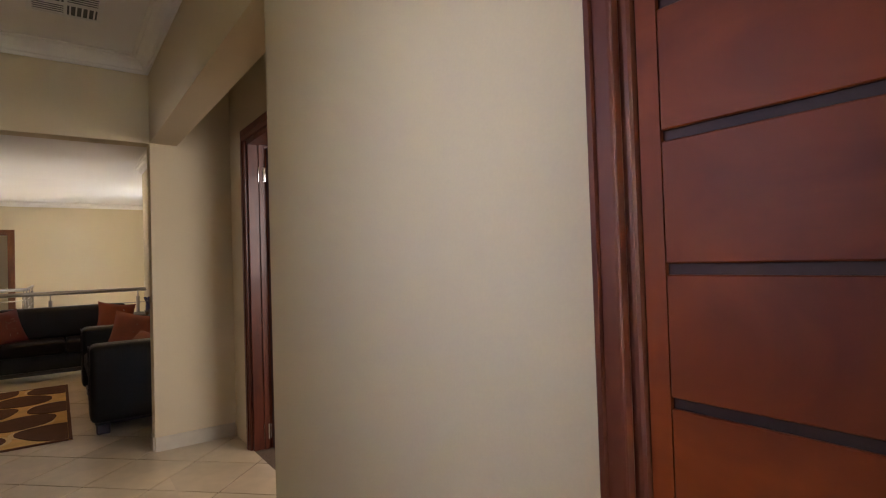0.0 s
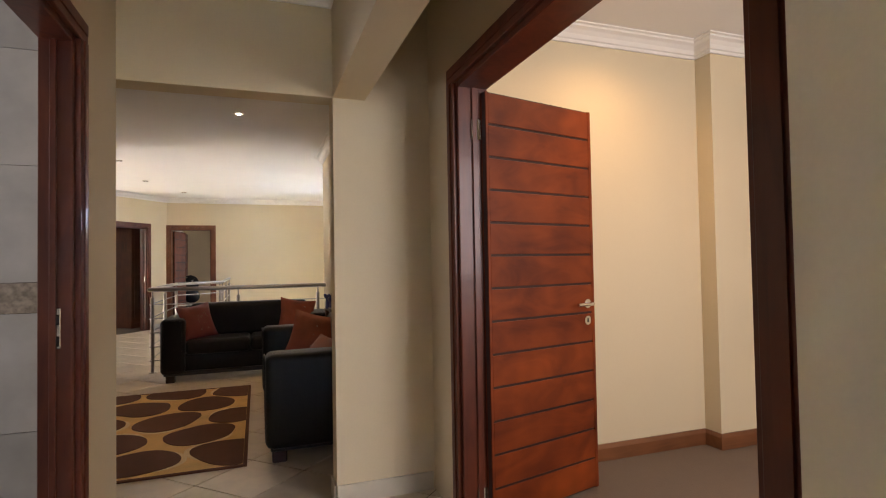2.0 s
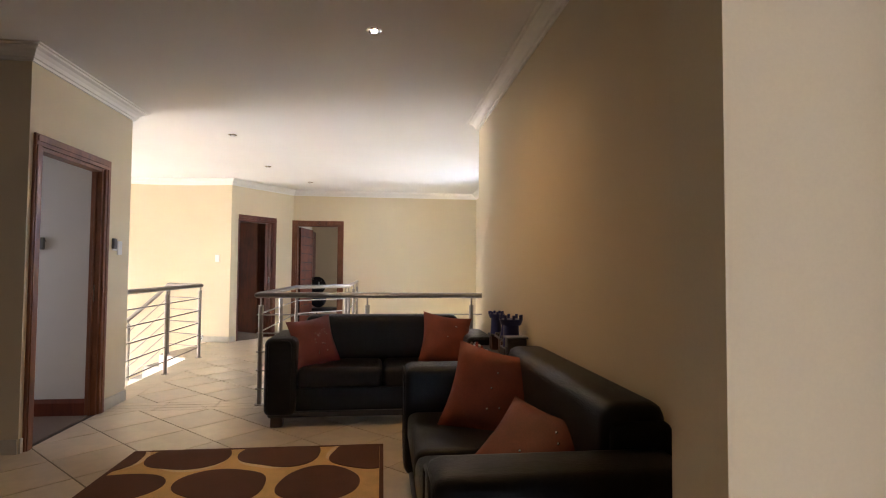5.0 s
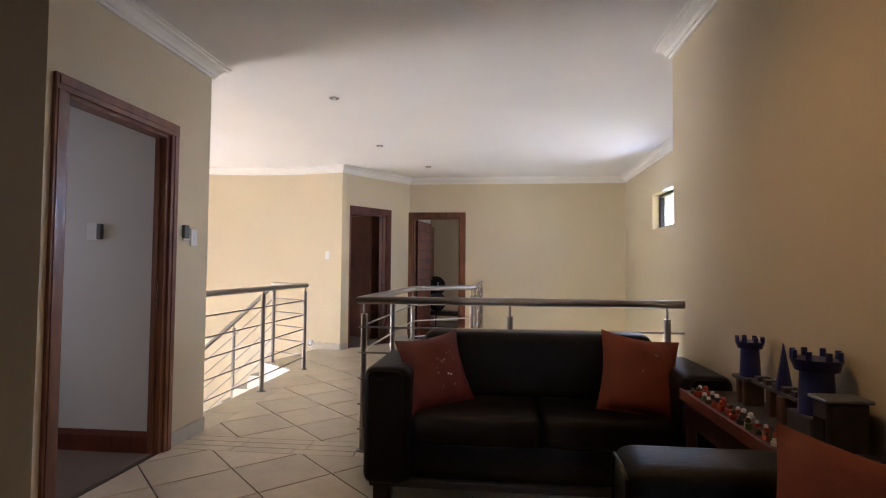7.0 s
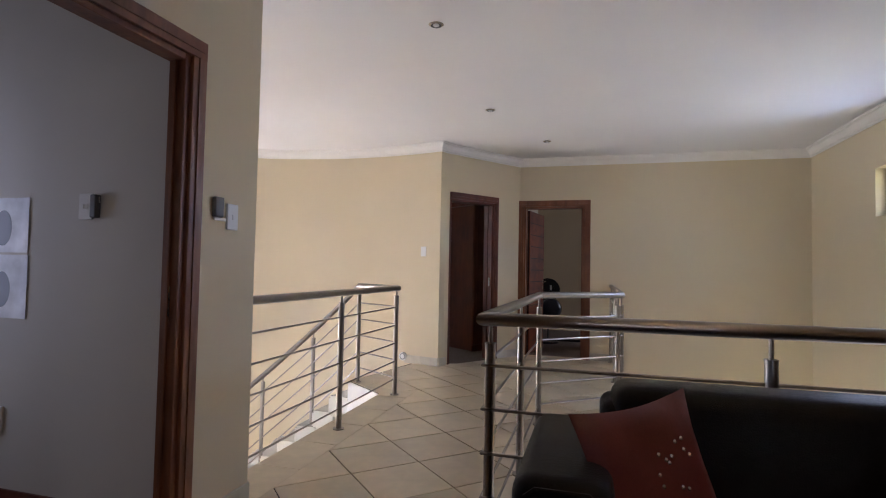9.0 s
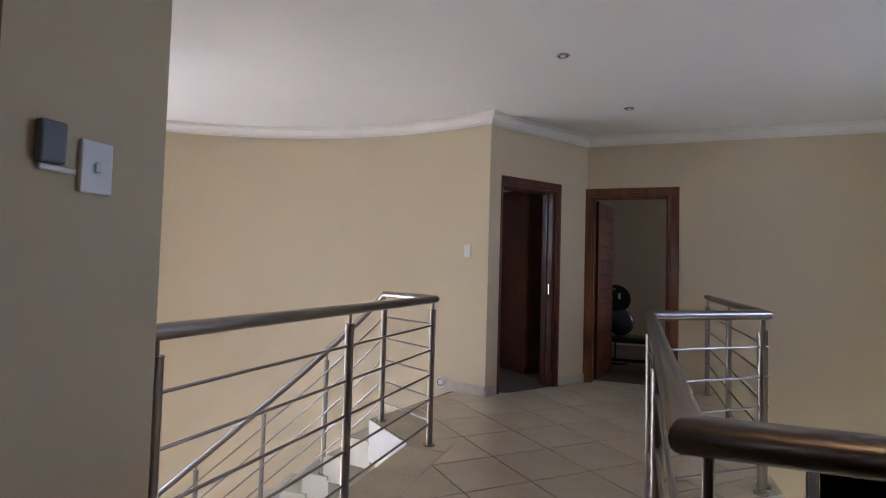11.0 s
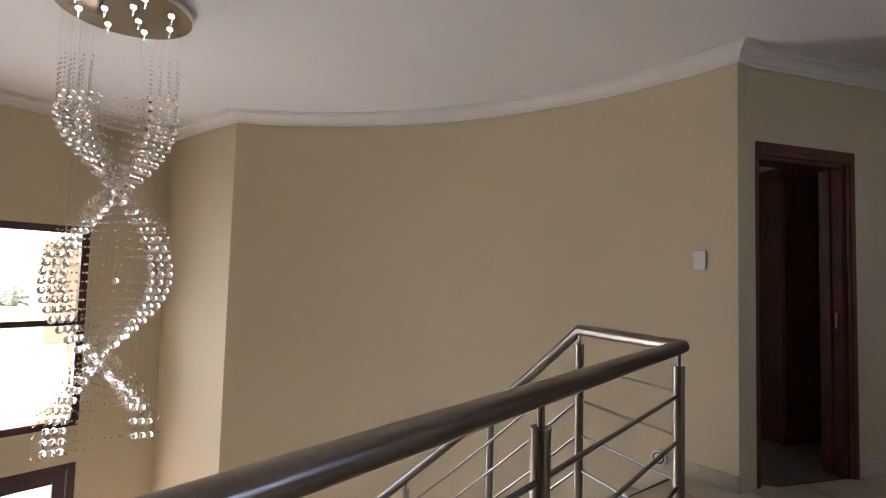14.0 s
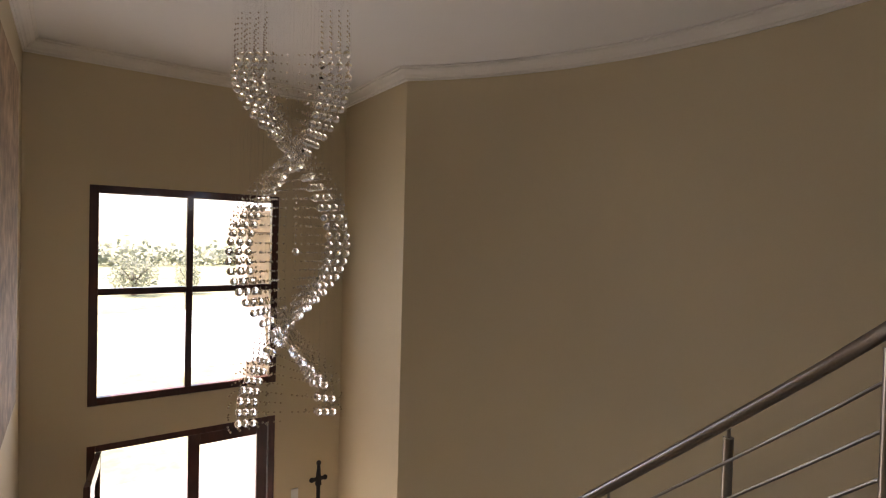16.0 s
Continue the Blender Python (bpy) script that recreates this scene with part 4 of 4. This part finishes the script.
part("case", cube((-0.016, -0.03, -0.05), (0.016, -0.001, 0.05), 0.005, 2), GREYP, th)
part("hook", pipe([(0.014, -0.016, 0.03), (0.03, -0.024, 0.036), (0.034, -0.024, 0.012)], 0.003, 6), CHROME, th)
wall_plate("socket_plate", pose(-2.635, 7.484, 0.44), 0.07, 0.12, 0, "dark socket on the office wall", "socket")
for nm, x0, z0, z1 in (("photo_print", -2.78, 1.2, 1.452), ("photo_print", -2.775, 0.9, 1.19)):
    ph = thing(nm, pose(x0, 7.484, z0), "pale photo print stuck on the office wall", "photo", "prints on the office wall")
    bm = bmesh.new()
    cols = [(0.28 * i / 8, -0.0015 - 0.012 * max(0.0, i / 8 - 0.55) ** 1.5) for i in range(9)]
    rows_p = [[[bm.verts.new((x, y - dy, zz)) for x, y in cols] for zz in (0.0, z1 - z0)] for dy in (0.0, 0.0008)]
    for i in range(8):
        bm.faces.new((rows_p[1][0][i], rows_p[1][0][i + 1], rows_p[1][1][i + 1], rows_p[1][1][i]))
        bm.faces.new((rows_p[0][0][i], rows_p[0][1][i], rows_p[0][1][i + 1], rows_p[0][0][i + 1]))
    part("sheet", bm, PAPER, ph, "curling glossy sheet", True)
    part("picture_shape", ball((0.12, -0.003, (z1 - z0) * 0.45), 0.055, None, 16, 10, (1.0, 0.012, 1.5)), INK, ph, "dark area of the print", True)
ax = 75.7
wall_plate("light_switch", Matrix.Translation((CX + CR * math.cos(radians(ax)), CY + CR * math.sin(radians(ax)), 1.37)) @ Matrix.Rotation(radians(ax - 90), 4, "Z"), 0.075, 0.12, 1, "white plastic light switch on the curved wall")
ax = 79.6
cap = thing("wall_vent", Matrix.Translation((CX + CR * math.cos(radians(ax)), CY + CR * math.sin(radians(ax)), 0.075)) @ Matrix.Rotation(radians(ax - 90), 4, "Z"), "round white plastic vent low on the curved wall", "vent")
part("rim", tube((0, -0.001, 0), (0, -0.03, 0), 0.05, 20), PLASTIC, cap, "", True)
part("recess", tube((0, -0.03, 0), (0, -0.0315, 0), 0.039, 20), GREYP, cap, "dark gap inside the rim", True)
part("hub", tube((0.006, -0.0315, 0.004), (0.006, -0.04, 0.004), 0.028, 16), PLASTIC, cap, "", True)
wall_plate("light_switch", pose(-6.96, 10.31, -1.42, 0, 0, 90), 0.075, 0.12, 1, "white plastic light switch beside the front door")

# chandelier
CHX, CHY = -4.43, 9.34
ch = thing("chandelier", pose(CHX, CHY, Z_C), "crystal chandelier of hanging balls in a double spiral", "chandelier")
can = part("canopy", tube((0, 0, -0.05), (0, 0, -0.001), 0.335, 48), CHROME, ch, "round mirror-polished canopy", True)
for k in range(11):
    r, w = (0.24, 2 * math.pi * k / 8) if k < 8 else (0.1, 2 * math.pi * k / 3)
    x, y = r * math.cos(w), r * math.sin(w)
    part("spot", tube((x, y, -0.056), (x, y, -0.0505), 0.015, 16), LED_ON, can, "lit LED spot")
    part("crystal_drop", tube((x, y, -0.1), (x, y, -0.057), 0.003, 8, 0.01), CRYSTAL, can, "", True)
bead_me = None
wires, beads = bmesh.new(), bmesh.new()
STEPS = 42
for arm_i in range(2):
    for k in range(STEPS):
        z = -0.53 - k * (1.93 / STEPS)
        w = radians(55) + arm_i * math.pi + (-z - 0.56) / 0.89 * math.pi
        if k > STEPS - 6 and arm_i == 0 and k % 2:
            continue
        for r in ((0.28, 0.235, 0.19, 0.145) if k < 12 else (0.29, 0.245, 0.2)):
            r *= 1 - 0.2 * max(0.0, (k - 32) / 9)
            x, y = r * math.cos(w), r * math.sin(w)
            if bead_me is None:
                ob = part("crystal_ball", ball((0, 0, 0), 0.0195, None, 12, 8), CRYSTAL, ch, "clear crystal ball", True)
                bead_me = ob.data
            else:
                ob = new("crystal_ball", bead_me)
                ob.parent = ch
            ob.location = (x, y, z)
            wires_top = -0.05
            a, b, c = [wires.verts.new((x + 0.00009 * math.cos(q), y + 0.00009 * math.sin(q), wires_top)) for q in (0, 2.1, 4.2)]
            d, e, f = [wires.verts.new((x + 0.00009 * math.cos(q), y + 0.00009 * math.sin(q), z)) for q in (0, 2.1, 4.2)]
            for q in ((a, b, e, d), (b, c, f, e), (c, a, d, f)):
                wires.faces.new(q)
            for i in range(8 if k < 4 else 4):
                bz = z + 0.036 + i * 0.026
                vs = [beads.verts.new((x + dx * 0.0055, y + dy * 0.0055, bz + dz * 0.007)) for dx, dy, dz in ((1, 0, 0), (0, 1, 0), (-1, 0, 0), (0, -1, 0), (0, 0, 1), (0, 0, -1))]
                for q in range(4):
                    beads.faces.new((vs[q], vs[(q + 1) % 4], vs[4]))
                    beads.faces.new((vs[(q + 1) % 4], vs[q], vs[5]))
        for r, lag in [(q, 0.0) for q in (0.165, 0.14, 0.115, 0.09, 0.06, 0.03)] + [(q, g) for q in (0.28, 0.235, 0.19, 0.145, 0.1) for g in (0.14, 0.28, 0.42)]:
            x, y = r * math.cos(w + lag), r * math.sin(w + lag)
            vs = [beads.verts.new((x + dx * 0.0065, y + dy * 0.0065, z + dz * 0.0065)) for dx, dy, dz in ((1, 0, 0), (0, 1, 0), (-1, 0, 0), (0, -1, 0), (0, 0, 1), (0, 0, -1))]
            for q in range(4):
                beads.faces.new((vs[q], vs[(q + 1) % 4], vs[4]))
                beads.faces.new((vs[(q + 1) % 4], vs[q], vs[5]))
lone = new("crystal_ball", bead_me)
lone.parent, lone.location = ch, (0.05, 0.015, -1.535)
for i in range(9):
    c = Vector((0.05, 0.015, -1.49 + i * 0.034))
    vs = [beads.verts.new(c + Vector(q) * 0.0065) for q in ((1, 0, 0), (0, 1, 0), (-1, 0, 0), (0, -1, 0), (0, 0, 1), (0, 0, -1))]
    for q in range(4):
        beads.faces.new((vs[q], vs[(q + 1) % 4], vs[4]))
        beads.faces.new((vs[(q + 1) % 4], vs[q], vs[5]))
tagged(part("wire", wires, STEEL, ch, "thin hanging wires"), kind="stuff")
tagged(part("bead_string", beads, CHROME, ch, "small crystal beads"), kind="stuff")

# entrance hall things
can_o = thing("canvas", pose(-5.45, 8.1, 0.27), "large dark brown canvas panel hanging on the entrance wall", "painting")
part("panel", cube((0, 0.001, 0), (1.3, 0.08, 1.8), 0.008, 2), CANVAS_T, can_o)
st = thing("candle_stand", pose(-6.75, 10.48, Z_L), "tall dark iron candle stand with a crossed finial", "candle stand")
part("base", tube((0, 0, 0), (0, 0, 0.03), 0.14, 20), IRON, st, "", True)
part("pole", tube((0, 0, 0.03), (0, 0, 1.7), 0.02, 10), IRON, st, "", True)
part("finial", tube((0, 0, 1.7), (0, 0, 1.93), 0.034, 8, 0.014), IRON, st, "", True)
part("crossbar", tube((0, -0.07, 1.76), (0, 0.07, 1.76), 0.02, 8), IRON, st, "", True)
for s in (-1, 1):
    part("knob", ball((0, s * 0.07, 1.76), 0.026, None, 8, 6), IRON, st, "", True)
part("knob", ball((0, 0, 1.92), 0.026, None, 8, 6), IRON, st, "", True)

# bedroom canvas
cv = thing("canvas", pose(3.93, 3.2, 0.61, 0, 0, -90), "tall abstract canvas in black, tan and white on the bedroom wall", "painting")
part("stretcher", cube((0, -0.03, 0), (0.5, -0.001, 1.68), 0.004, 1), CANVAS_T, cv)
for z0, z1, mt in ((1.42, 1.675, CANVAS_D), (0.72, 0.94, CANVAS_N), (0.42, 0.715, CANVAS_W), (0.14, 0.415, CANVAS_D), (0.005, 0.135, CANVAS_N)):
    part("paint_field", cube((0.003, -0.033, z0), (0.497, -0.0305, z1)), mt, cv)
part("paint_field", cube((0.12, -0.0345, 1.46), (0.2, -0.0332, 1.64)), CANVAS_W, cv)

# bathroom tiles
for wl, y, x0, x1 in (("wall_bathroom_north", 3.4, -0.28, 0.05), ("wall_bathroom_far", 4.0, -1.18, -0.28)):
    host = bpy.data.objects[wl]
    for i in range(max(1, round((x1 - x0) / 0.3))):
        a, b = x0 + i * 0.3 + 0.0015, min(x1, x0 + (i + 1) * 0.3) - 0.0015
        for z0, z1, mt in ((0, 0.05, BATH), (0.05, 0.55, BATH), (0.55, 1.05, BATH), (1.05, 1.18, MOSAIC), (1.18, 1.68, BATH), (1.68, 2.18, BATH), (2.18, 2.68, BATH)):
            part("wall_tile", cube((a, y - 0.008, z0 + 0.0015), (b, y - 0.0005, z1 - 0.0015)), mt, host)
br = thing("wall_sticker", pose(-0.42, 3.99, 0.56), "flat orange spiky sticker on the tiled bathroom wall", "sticker")
body = [(-0.1, 0.02), (-0.04, 0.0), (-0.03, 0.03), (0.03, 0.03), (0.04, 0.0), (0.08, 0.01), (0.12, 0.06), (0.17, 0.09), (0.1, 0.09), (0.06, 0.12)]
spikes = [(0.05 - 0.03 * k, (0.17 if k % 2 else 0.13) + 0.012 * k) for k in range(5)]
part("sheet", prism([(x, z) for x, z in body + spikes + [(-0.12, 0.2), (-0.11, 0.1)]], 0.0, 0.003), ORANGE, br, "", False, pose(0, -0.0005, 0, 90, 0, 0))

# exercise room and bedroom beyond
fan = thing("pedestal_fan", pose(-0.73, 14.5, -0.008), "black pedestal fan standing behind the bench", "fan")
part("base", tube((0, 0, 0), (0, 0, 0.03), 0.18, 24), BLACK, fan, "", True)
part("pole", tube((0, 0, 0.03), (0, 0, 0.8), 0.014, 10), BLACK, fan, "", True)
part("motor", tube((0, 0.02, 0.86), (0, 0.16, 0.86), 0.06, 16, 0.04), BLACK, fan, "", True)
hd = part("head", tube((0, -0.05, 0.86), (0, 0.0, 0.86), 0.19, 28, 0.17), BLACK, fan, "dark fan grille", True)
for k in range(5):
    bm = bmesh.new()
    bmesh.ops.create_cone(bm, cap_ends=True, segments=28, radius1=0.03 + k * 0.038, radius2=0.03 + k * 0.038, depth=0.004, matrix=Matrix.Translation((0, -0.054 + 0.0005 * k, 0.86)) @ Matrix.Rotation(math.pi / 2, 4, "X"))
    bmesh.ops.delete(bm, geom=[f for f in bm.faces if len(f.verts) > 4], context="FACES_ONLY")
    part("grille_ring", bm, STEEL, hd, "", True)
# small white bar stands for the upright highlight on the glossy head
part("painted_glint", cube((0.03, -0.06, 0.86), (0.06, -0.055, 0.94), 0.003, 1), PLASTIC, hd)
bench = thing("weight_bench", pose(-0.5, 14.1, -0.008), "black padded exercise bench", "bench")
part("pad", cube((-0.5, -0.2, 0.34), (0.55, 0.2, 0.41), 0.02, 2), BLACK, bench, "", True)
for x in (-0.42, 0.45):
    part("leg", cube((x - 0.03, -0.18, 0), (x + 0.03, 0.18, 0.34), 0.008, 1), IRON, bench)
part("bar", tube((-0.5, -0.12, 0.12), (0.5, -0.12, 0.12), 0.02, 10), IRON, bench, "", True)
bl = thing("exercise_ball", pose(-0.66, 14.12, 0.403), "shiny grey exercise ball resting on a bench", "exercise ball")
part("ball", ball((0, 0, 0.17), 0.17, None, 28, 18), BALL, bl, "", True)
wd = thing("wardrobe", pose(-1.43, 13.05, -0.008, 0, 0, 54), "dark red-brown wardrobe with a crown moulding", "wardrobe")
part("body", cube((-0.1, 0.25, 0), (0.5, 0.8, 2.1), 0.004, 1), FRAMEW, wd)
part("crown", cube((-0.14, 0.21, 2.1), (0.54, 0.84, 2.17), 0.012, 2), FRAMEW, wd)
part("plinth", cube((-0.12, 0.23, 0.0), (0.52, 0.249, 0.09), 0.003, 1), FRAMEW, wd)
for x0, x1 in ((-0.095, 0.198), (0.202, 0.495)):
    p = part("door", cube((x0, 0.232, 0.1), (x1, 0.2495, 2.09), 0.004, 1), FRAMEW, wd)
    part("door_panel", cube((x0 + 0.05, 0.226, 0.2), (x1 - 0.05, 0.2315, 1.0), 0.004, 1), FRAMEW, p)
    part("door_panel", cube((x0 + 0.05, 0.226, 1.1), (x1 - 0.05, 0.2315, 2.0), 0.004, 1), FRAMEW, p)
cup = thing("cupboard", pose(-1.098, 14.9, -0.008), "red-brown tall built-in cupboard in the exercise room", "cupboard")
part("body", cube((0, 0, 0), (0.15, 0.9, 2.1), 0.004, 1), FRAMEW, cup)
for y0 in (0.004, 0.452):
    dr = part("door", cube((0.1505, y0, 0.08), (0.168, y0 + 0.444, 2.09), 0.004, 1), FRAMEW, cup)
    part("door_panel", cube((0.1685, y0 + 0.06, 0.16), (0.173, y0 + 0.384, 2.0), 0.004, 1), FRAMEW, dr)
door_frame("door_8", pose(-2.75, 16.4, 0), 0.8, 2.0, 0.1, DARKW, "dark wooden door frame on the far bedroom wall")
# flat black sheet stands for the darkness inside the far doorway
structure("trim_doorway_shade", cube((-2.71, 16.385, 0), (-1.99, 16.398, 1.96)), BLACK, "black sheet for the shade in the doorway at the end of the bedroom", "door")
wdsp = thing("water_dispenser", pose(-2.6, 15.6, -0.008), "navy water dispenser with a white top", "water dispenser")
part("body", cube((-0.15, -0.15, 0), (0.15, 0.15, 0.95), 0.02, 2), BLUE_D, wdsp)
part("top", cube((-0.15, -0.15, 0.95), (0.15, 0.15, 1.05), 0.02, 2), PLASTIC, wdsp)

# outside
structure("ground", cube((-400, -300, -3.3), (300, 300, -3.15)), GRASS, "pale dry lawn and open field", "ground")
structure("pavement", cube((-12, 3, -3.15), (-7.11, 16, -3.05)), PAVE, "pale paved forecourt", "paving")
pier = thing("porch_column", pose(-9.2, 10.62, -3.05), "beige plastered porch column with a moulded capital", "column")
part("shaft", cube((-0.3, -0.3, 0), (0.3, 0.6, 4.3), 0.01, 1), OUTWALL, pier)
part("capital", cube((-0.38, -0.38, 4.3), (0.38, 0.68, 4.6), 0.04, 2), OUTWALL, pier)
random.seed(21)


def tree(x, y, h, r):
    t = thing("tree", pose(x, y, -3.15), "green leafy tree in the field outside", "tree", "trees outside")
    bm = tube((0, 0, -0.1), (0.1, 0, h * 0.5), 0.2, 8, 0.12)
    for k in range(6):
        w = k * 1.05
        tube((0.08, 0, h * 0.35), (0.6 * r * math.cos(w), 0.6 * r * math.sin(w), h * random.uniform(0.55, 0.8)), 0.07, 6, 0.03, bm)
    part("trunk", bm, BARK, t, "", True)
    bm = bmesh.new()
    for k in range(1300):
        v = Vector((random.gauss(0, 1), random.gauss(0, 1), random.gauss(0, 1))).normalized() * (0.55 + 0.45 * random.random())
        lump = 1 + 0.35 * noise.noise(v * 2.3 + Vector((x, y, 0)))
        c = Vector((v.x * r * lump, v.y * r * lump, h * 0.54 + v.z * h * 0.47 * lump))
        a = Vector((random.gauss(0, 1), random.gauss(0, 1), random.gauss(0, 1))).normalized() * 0.12 * r / 2
        b = a.cross(Vector((random.gauss(0, 1), random.gauss(0, 1), random.gauss(0, 1)))).normalized() * 0.09 * r / 2
        bm.faces.new([bm.verts.new(c + q) for q in (-a, b, a, -b)])
    tagged(part("crown", bm, LEAF, t, "uneven green leaf crown"), kind="stuff")


for x, y, h, r in ((-42.7, 11.9, 2.5, 1.5), (-42.7, 15.2, 2.2, 0.9), (-66, 28, 3.0, 2.6), (-60, 36, 3.0, 2.4), (-40, 29, 2.6, 1.5)):
    tree(x, y, h, r)
bm = bmesh.new()
for k in range(9000):
    c = Vector((-78 + random.gauss(0, 2.0), random.uniform(-60, 110), 0))
    c.z = -3.1 + abs(random.gauss(0, 1)) * 1.3
    a = Vector((random.gauss(0, 1), random.gauss(0, 1), random.gauss(0, 1))).normalized() * 0.36
    b = a.cross(Vector((random.gauss(0, 1), random.gauss(0, 1), 1))).normalized() * 0.27
    bm.faces.new([bm.verts.new(c + q) for q in (-a, b, a, -b)])
tagged(part("far_woods", bm, LEAF), "far line of hazy green bushes", "bushes", "", "stuff")

# floor tiles: squares laid diagonally, cut to the floor areas
SIDE, GAP = 0.424, 0.009


def clip(poly, region):
    for i in range(len(region)):
        a, b = Vector(region[i]), Vector(region[(i + 1) % len(region)])
        n = Vector((-(b - a).y, (b - a).x))
        out = []
        for j, p in enumerate(poly):
            q = poly[(j + 1) % len(poly)]
            dp, dq = (Vector(p) - a).dot(n), (Vector(q) - a).dot(n)
            if dp >= 0:
                out.append(p)
            if dp * dq < 0:
                out.append(tuple(Vector(p).lerp(Vector(q), dp / (dp - dq))))
        poly = out
        if len(poly) < 3:
            return []
    return poly


def size_of(poly):
    return abs(sum(p[0] * q[1] - q[0] * p[1] for p, q in zip(poly, poly[1:] + poly[:1]))) / 2


floor_ob = bpy.data.objects["floor"]
TZ0, TZ1 = -0.0055, 0.0
half = SIDE / math.sqrt(2)
hg = (SIDE - GAP) / math.sqrt(2)
full_me = None


def lay(regions, ox, oy):
    global full_me
    xs = [p[0] for r in regions for p in r]
    ys = [p[1] for r in regions for p in r]
    i0, i1 = int((min(xs) - ox) / half) - 2, int((max(xs) - ox) / half) + 2
    j0, j1 = int((min(ys) - oy) / half) - 2, int((max(ys) - oy) / half) + 2
    for i in range(i0, i1 + 1):
        for j in range(j0, j1 + 1):
            if (i + j) % 2:
                continue
            cx, cy = ox + i * half, oy + j * half
            sq = [(cx + hg, cy), (cx, cy + hg), (cx - hg, cy), (cx, cy - hg)]
            for r in regions:
                p = clip(sq, r)
                if len(p) < 3 or size_of(p) < 0.002:
                    continue
                if size_of(p) > size_of(sq) - 1e-5:
                    if full_me is None:
                        full_me = part("tile", prism([(hg, 0), (0, hg), (-hg, 0), (0, -hg)], TZ0, TZ1), TILE, floor_ob)
                        full_me.location = (cx, cy, 0)
                        full_me = full_me.data
                    else:
                        ob = new("tile", full_me)
                        ob.parent, ob.location = floor_ob, (cx, cy, 0)
                else:
                    ob = part("tile", prism([(x - cx, y - cy) for x, y in p], TZ0, TZ1), TILE, floor_ob)
                    ob.location = (cx, cy, 0)


lay([[(0.15, -1.2), (1.14, -1.2), (1.14, 3.61), (0.15, 3.61)], [(1.14, 0.95), (1.67, 0.95), (1.67, 3.47), (1.14, 3.47)], [(-1.66, 3.61), (1.6, 3.61), (1.6, 7.58), (-1.66, 7.58)], [(-3.6, 3.61), (-1.66, 3.61), (-1.66, 6.55), (-3.6, 6.55)]], -1.38, 7.3)
TOPX, TOPY = CX + 2.59 * math.cos(radians(78)), CY + 2.59 * math.sin(radians(78))
lay([[(-1.66, 7.85), (-1.63, 7.85), (-1.63, 8.01), (-1.66, 8.01)], [(-1.63, 7.85), (-0.335, 7.85), (-0.335, 9.85), (-1.63, 9.85)],
     [(-1.63, 9.85), (-0.335, 9.85), (0.285, 10.37), (0.285, 12.94), (-1.0, 12.94), (-1.63, 12.05)],
     [(-1.63, 10.38), (-1.63, 12.05), (-2.14, 11.83), (TOPX, TOPY)]], -1.63, 8.46)


def strip_tiles(x0, x1, y0, y1, n, along):
    for k in range(n):
        if along == "x":
            a, b = x0 + k * (x1 - x0) / n + 0.003, x0 + (k + 1) * (x1 - x0) / n - 0.003
            pts = [(a, y0 + 0.003), (b, y0 + 0.003), (b, y1 - 0.003), (a, y1 - 0.003)]
        else:
            a, b = y0 + k * (y1 - y0) / n + 0.003, y0 + (k + 1) * (y1 - y0) / n - 0.003
            pts = [(x0 + 0.003, a), (x1 - 0.003, a), (x1 - 0.003, b), (x0 + 0.003, b)]
        part("tile", prism(pts, TZ0, TZ1), TILE, floor_ob)


strip_tiles(-1.66, 1.6, 7.58, 7.67, 8, "x")
strip_tiles(-0.335, 1.6, 7.67, 7.738, 5, "x")
strip_tiles(-1.66, -0.335, 7.67, 7.76, 3, "x")
strip_tiles(-1.66, -0.335, 7.76, 7.85, 3, "x")
strip_tiles(-1.92, -1.63, 7.977, 10.2, 5, "y")
part("tile", prism([(-1.92, 10.206), (-1.633, 10.206), (-1.633, 10.38), (TOPX + 0.01, TOPY), (-1.92, 10.285)], TZ0, TZ1), TILE, floor_ob)
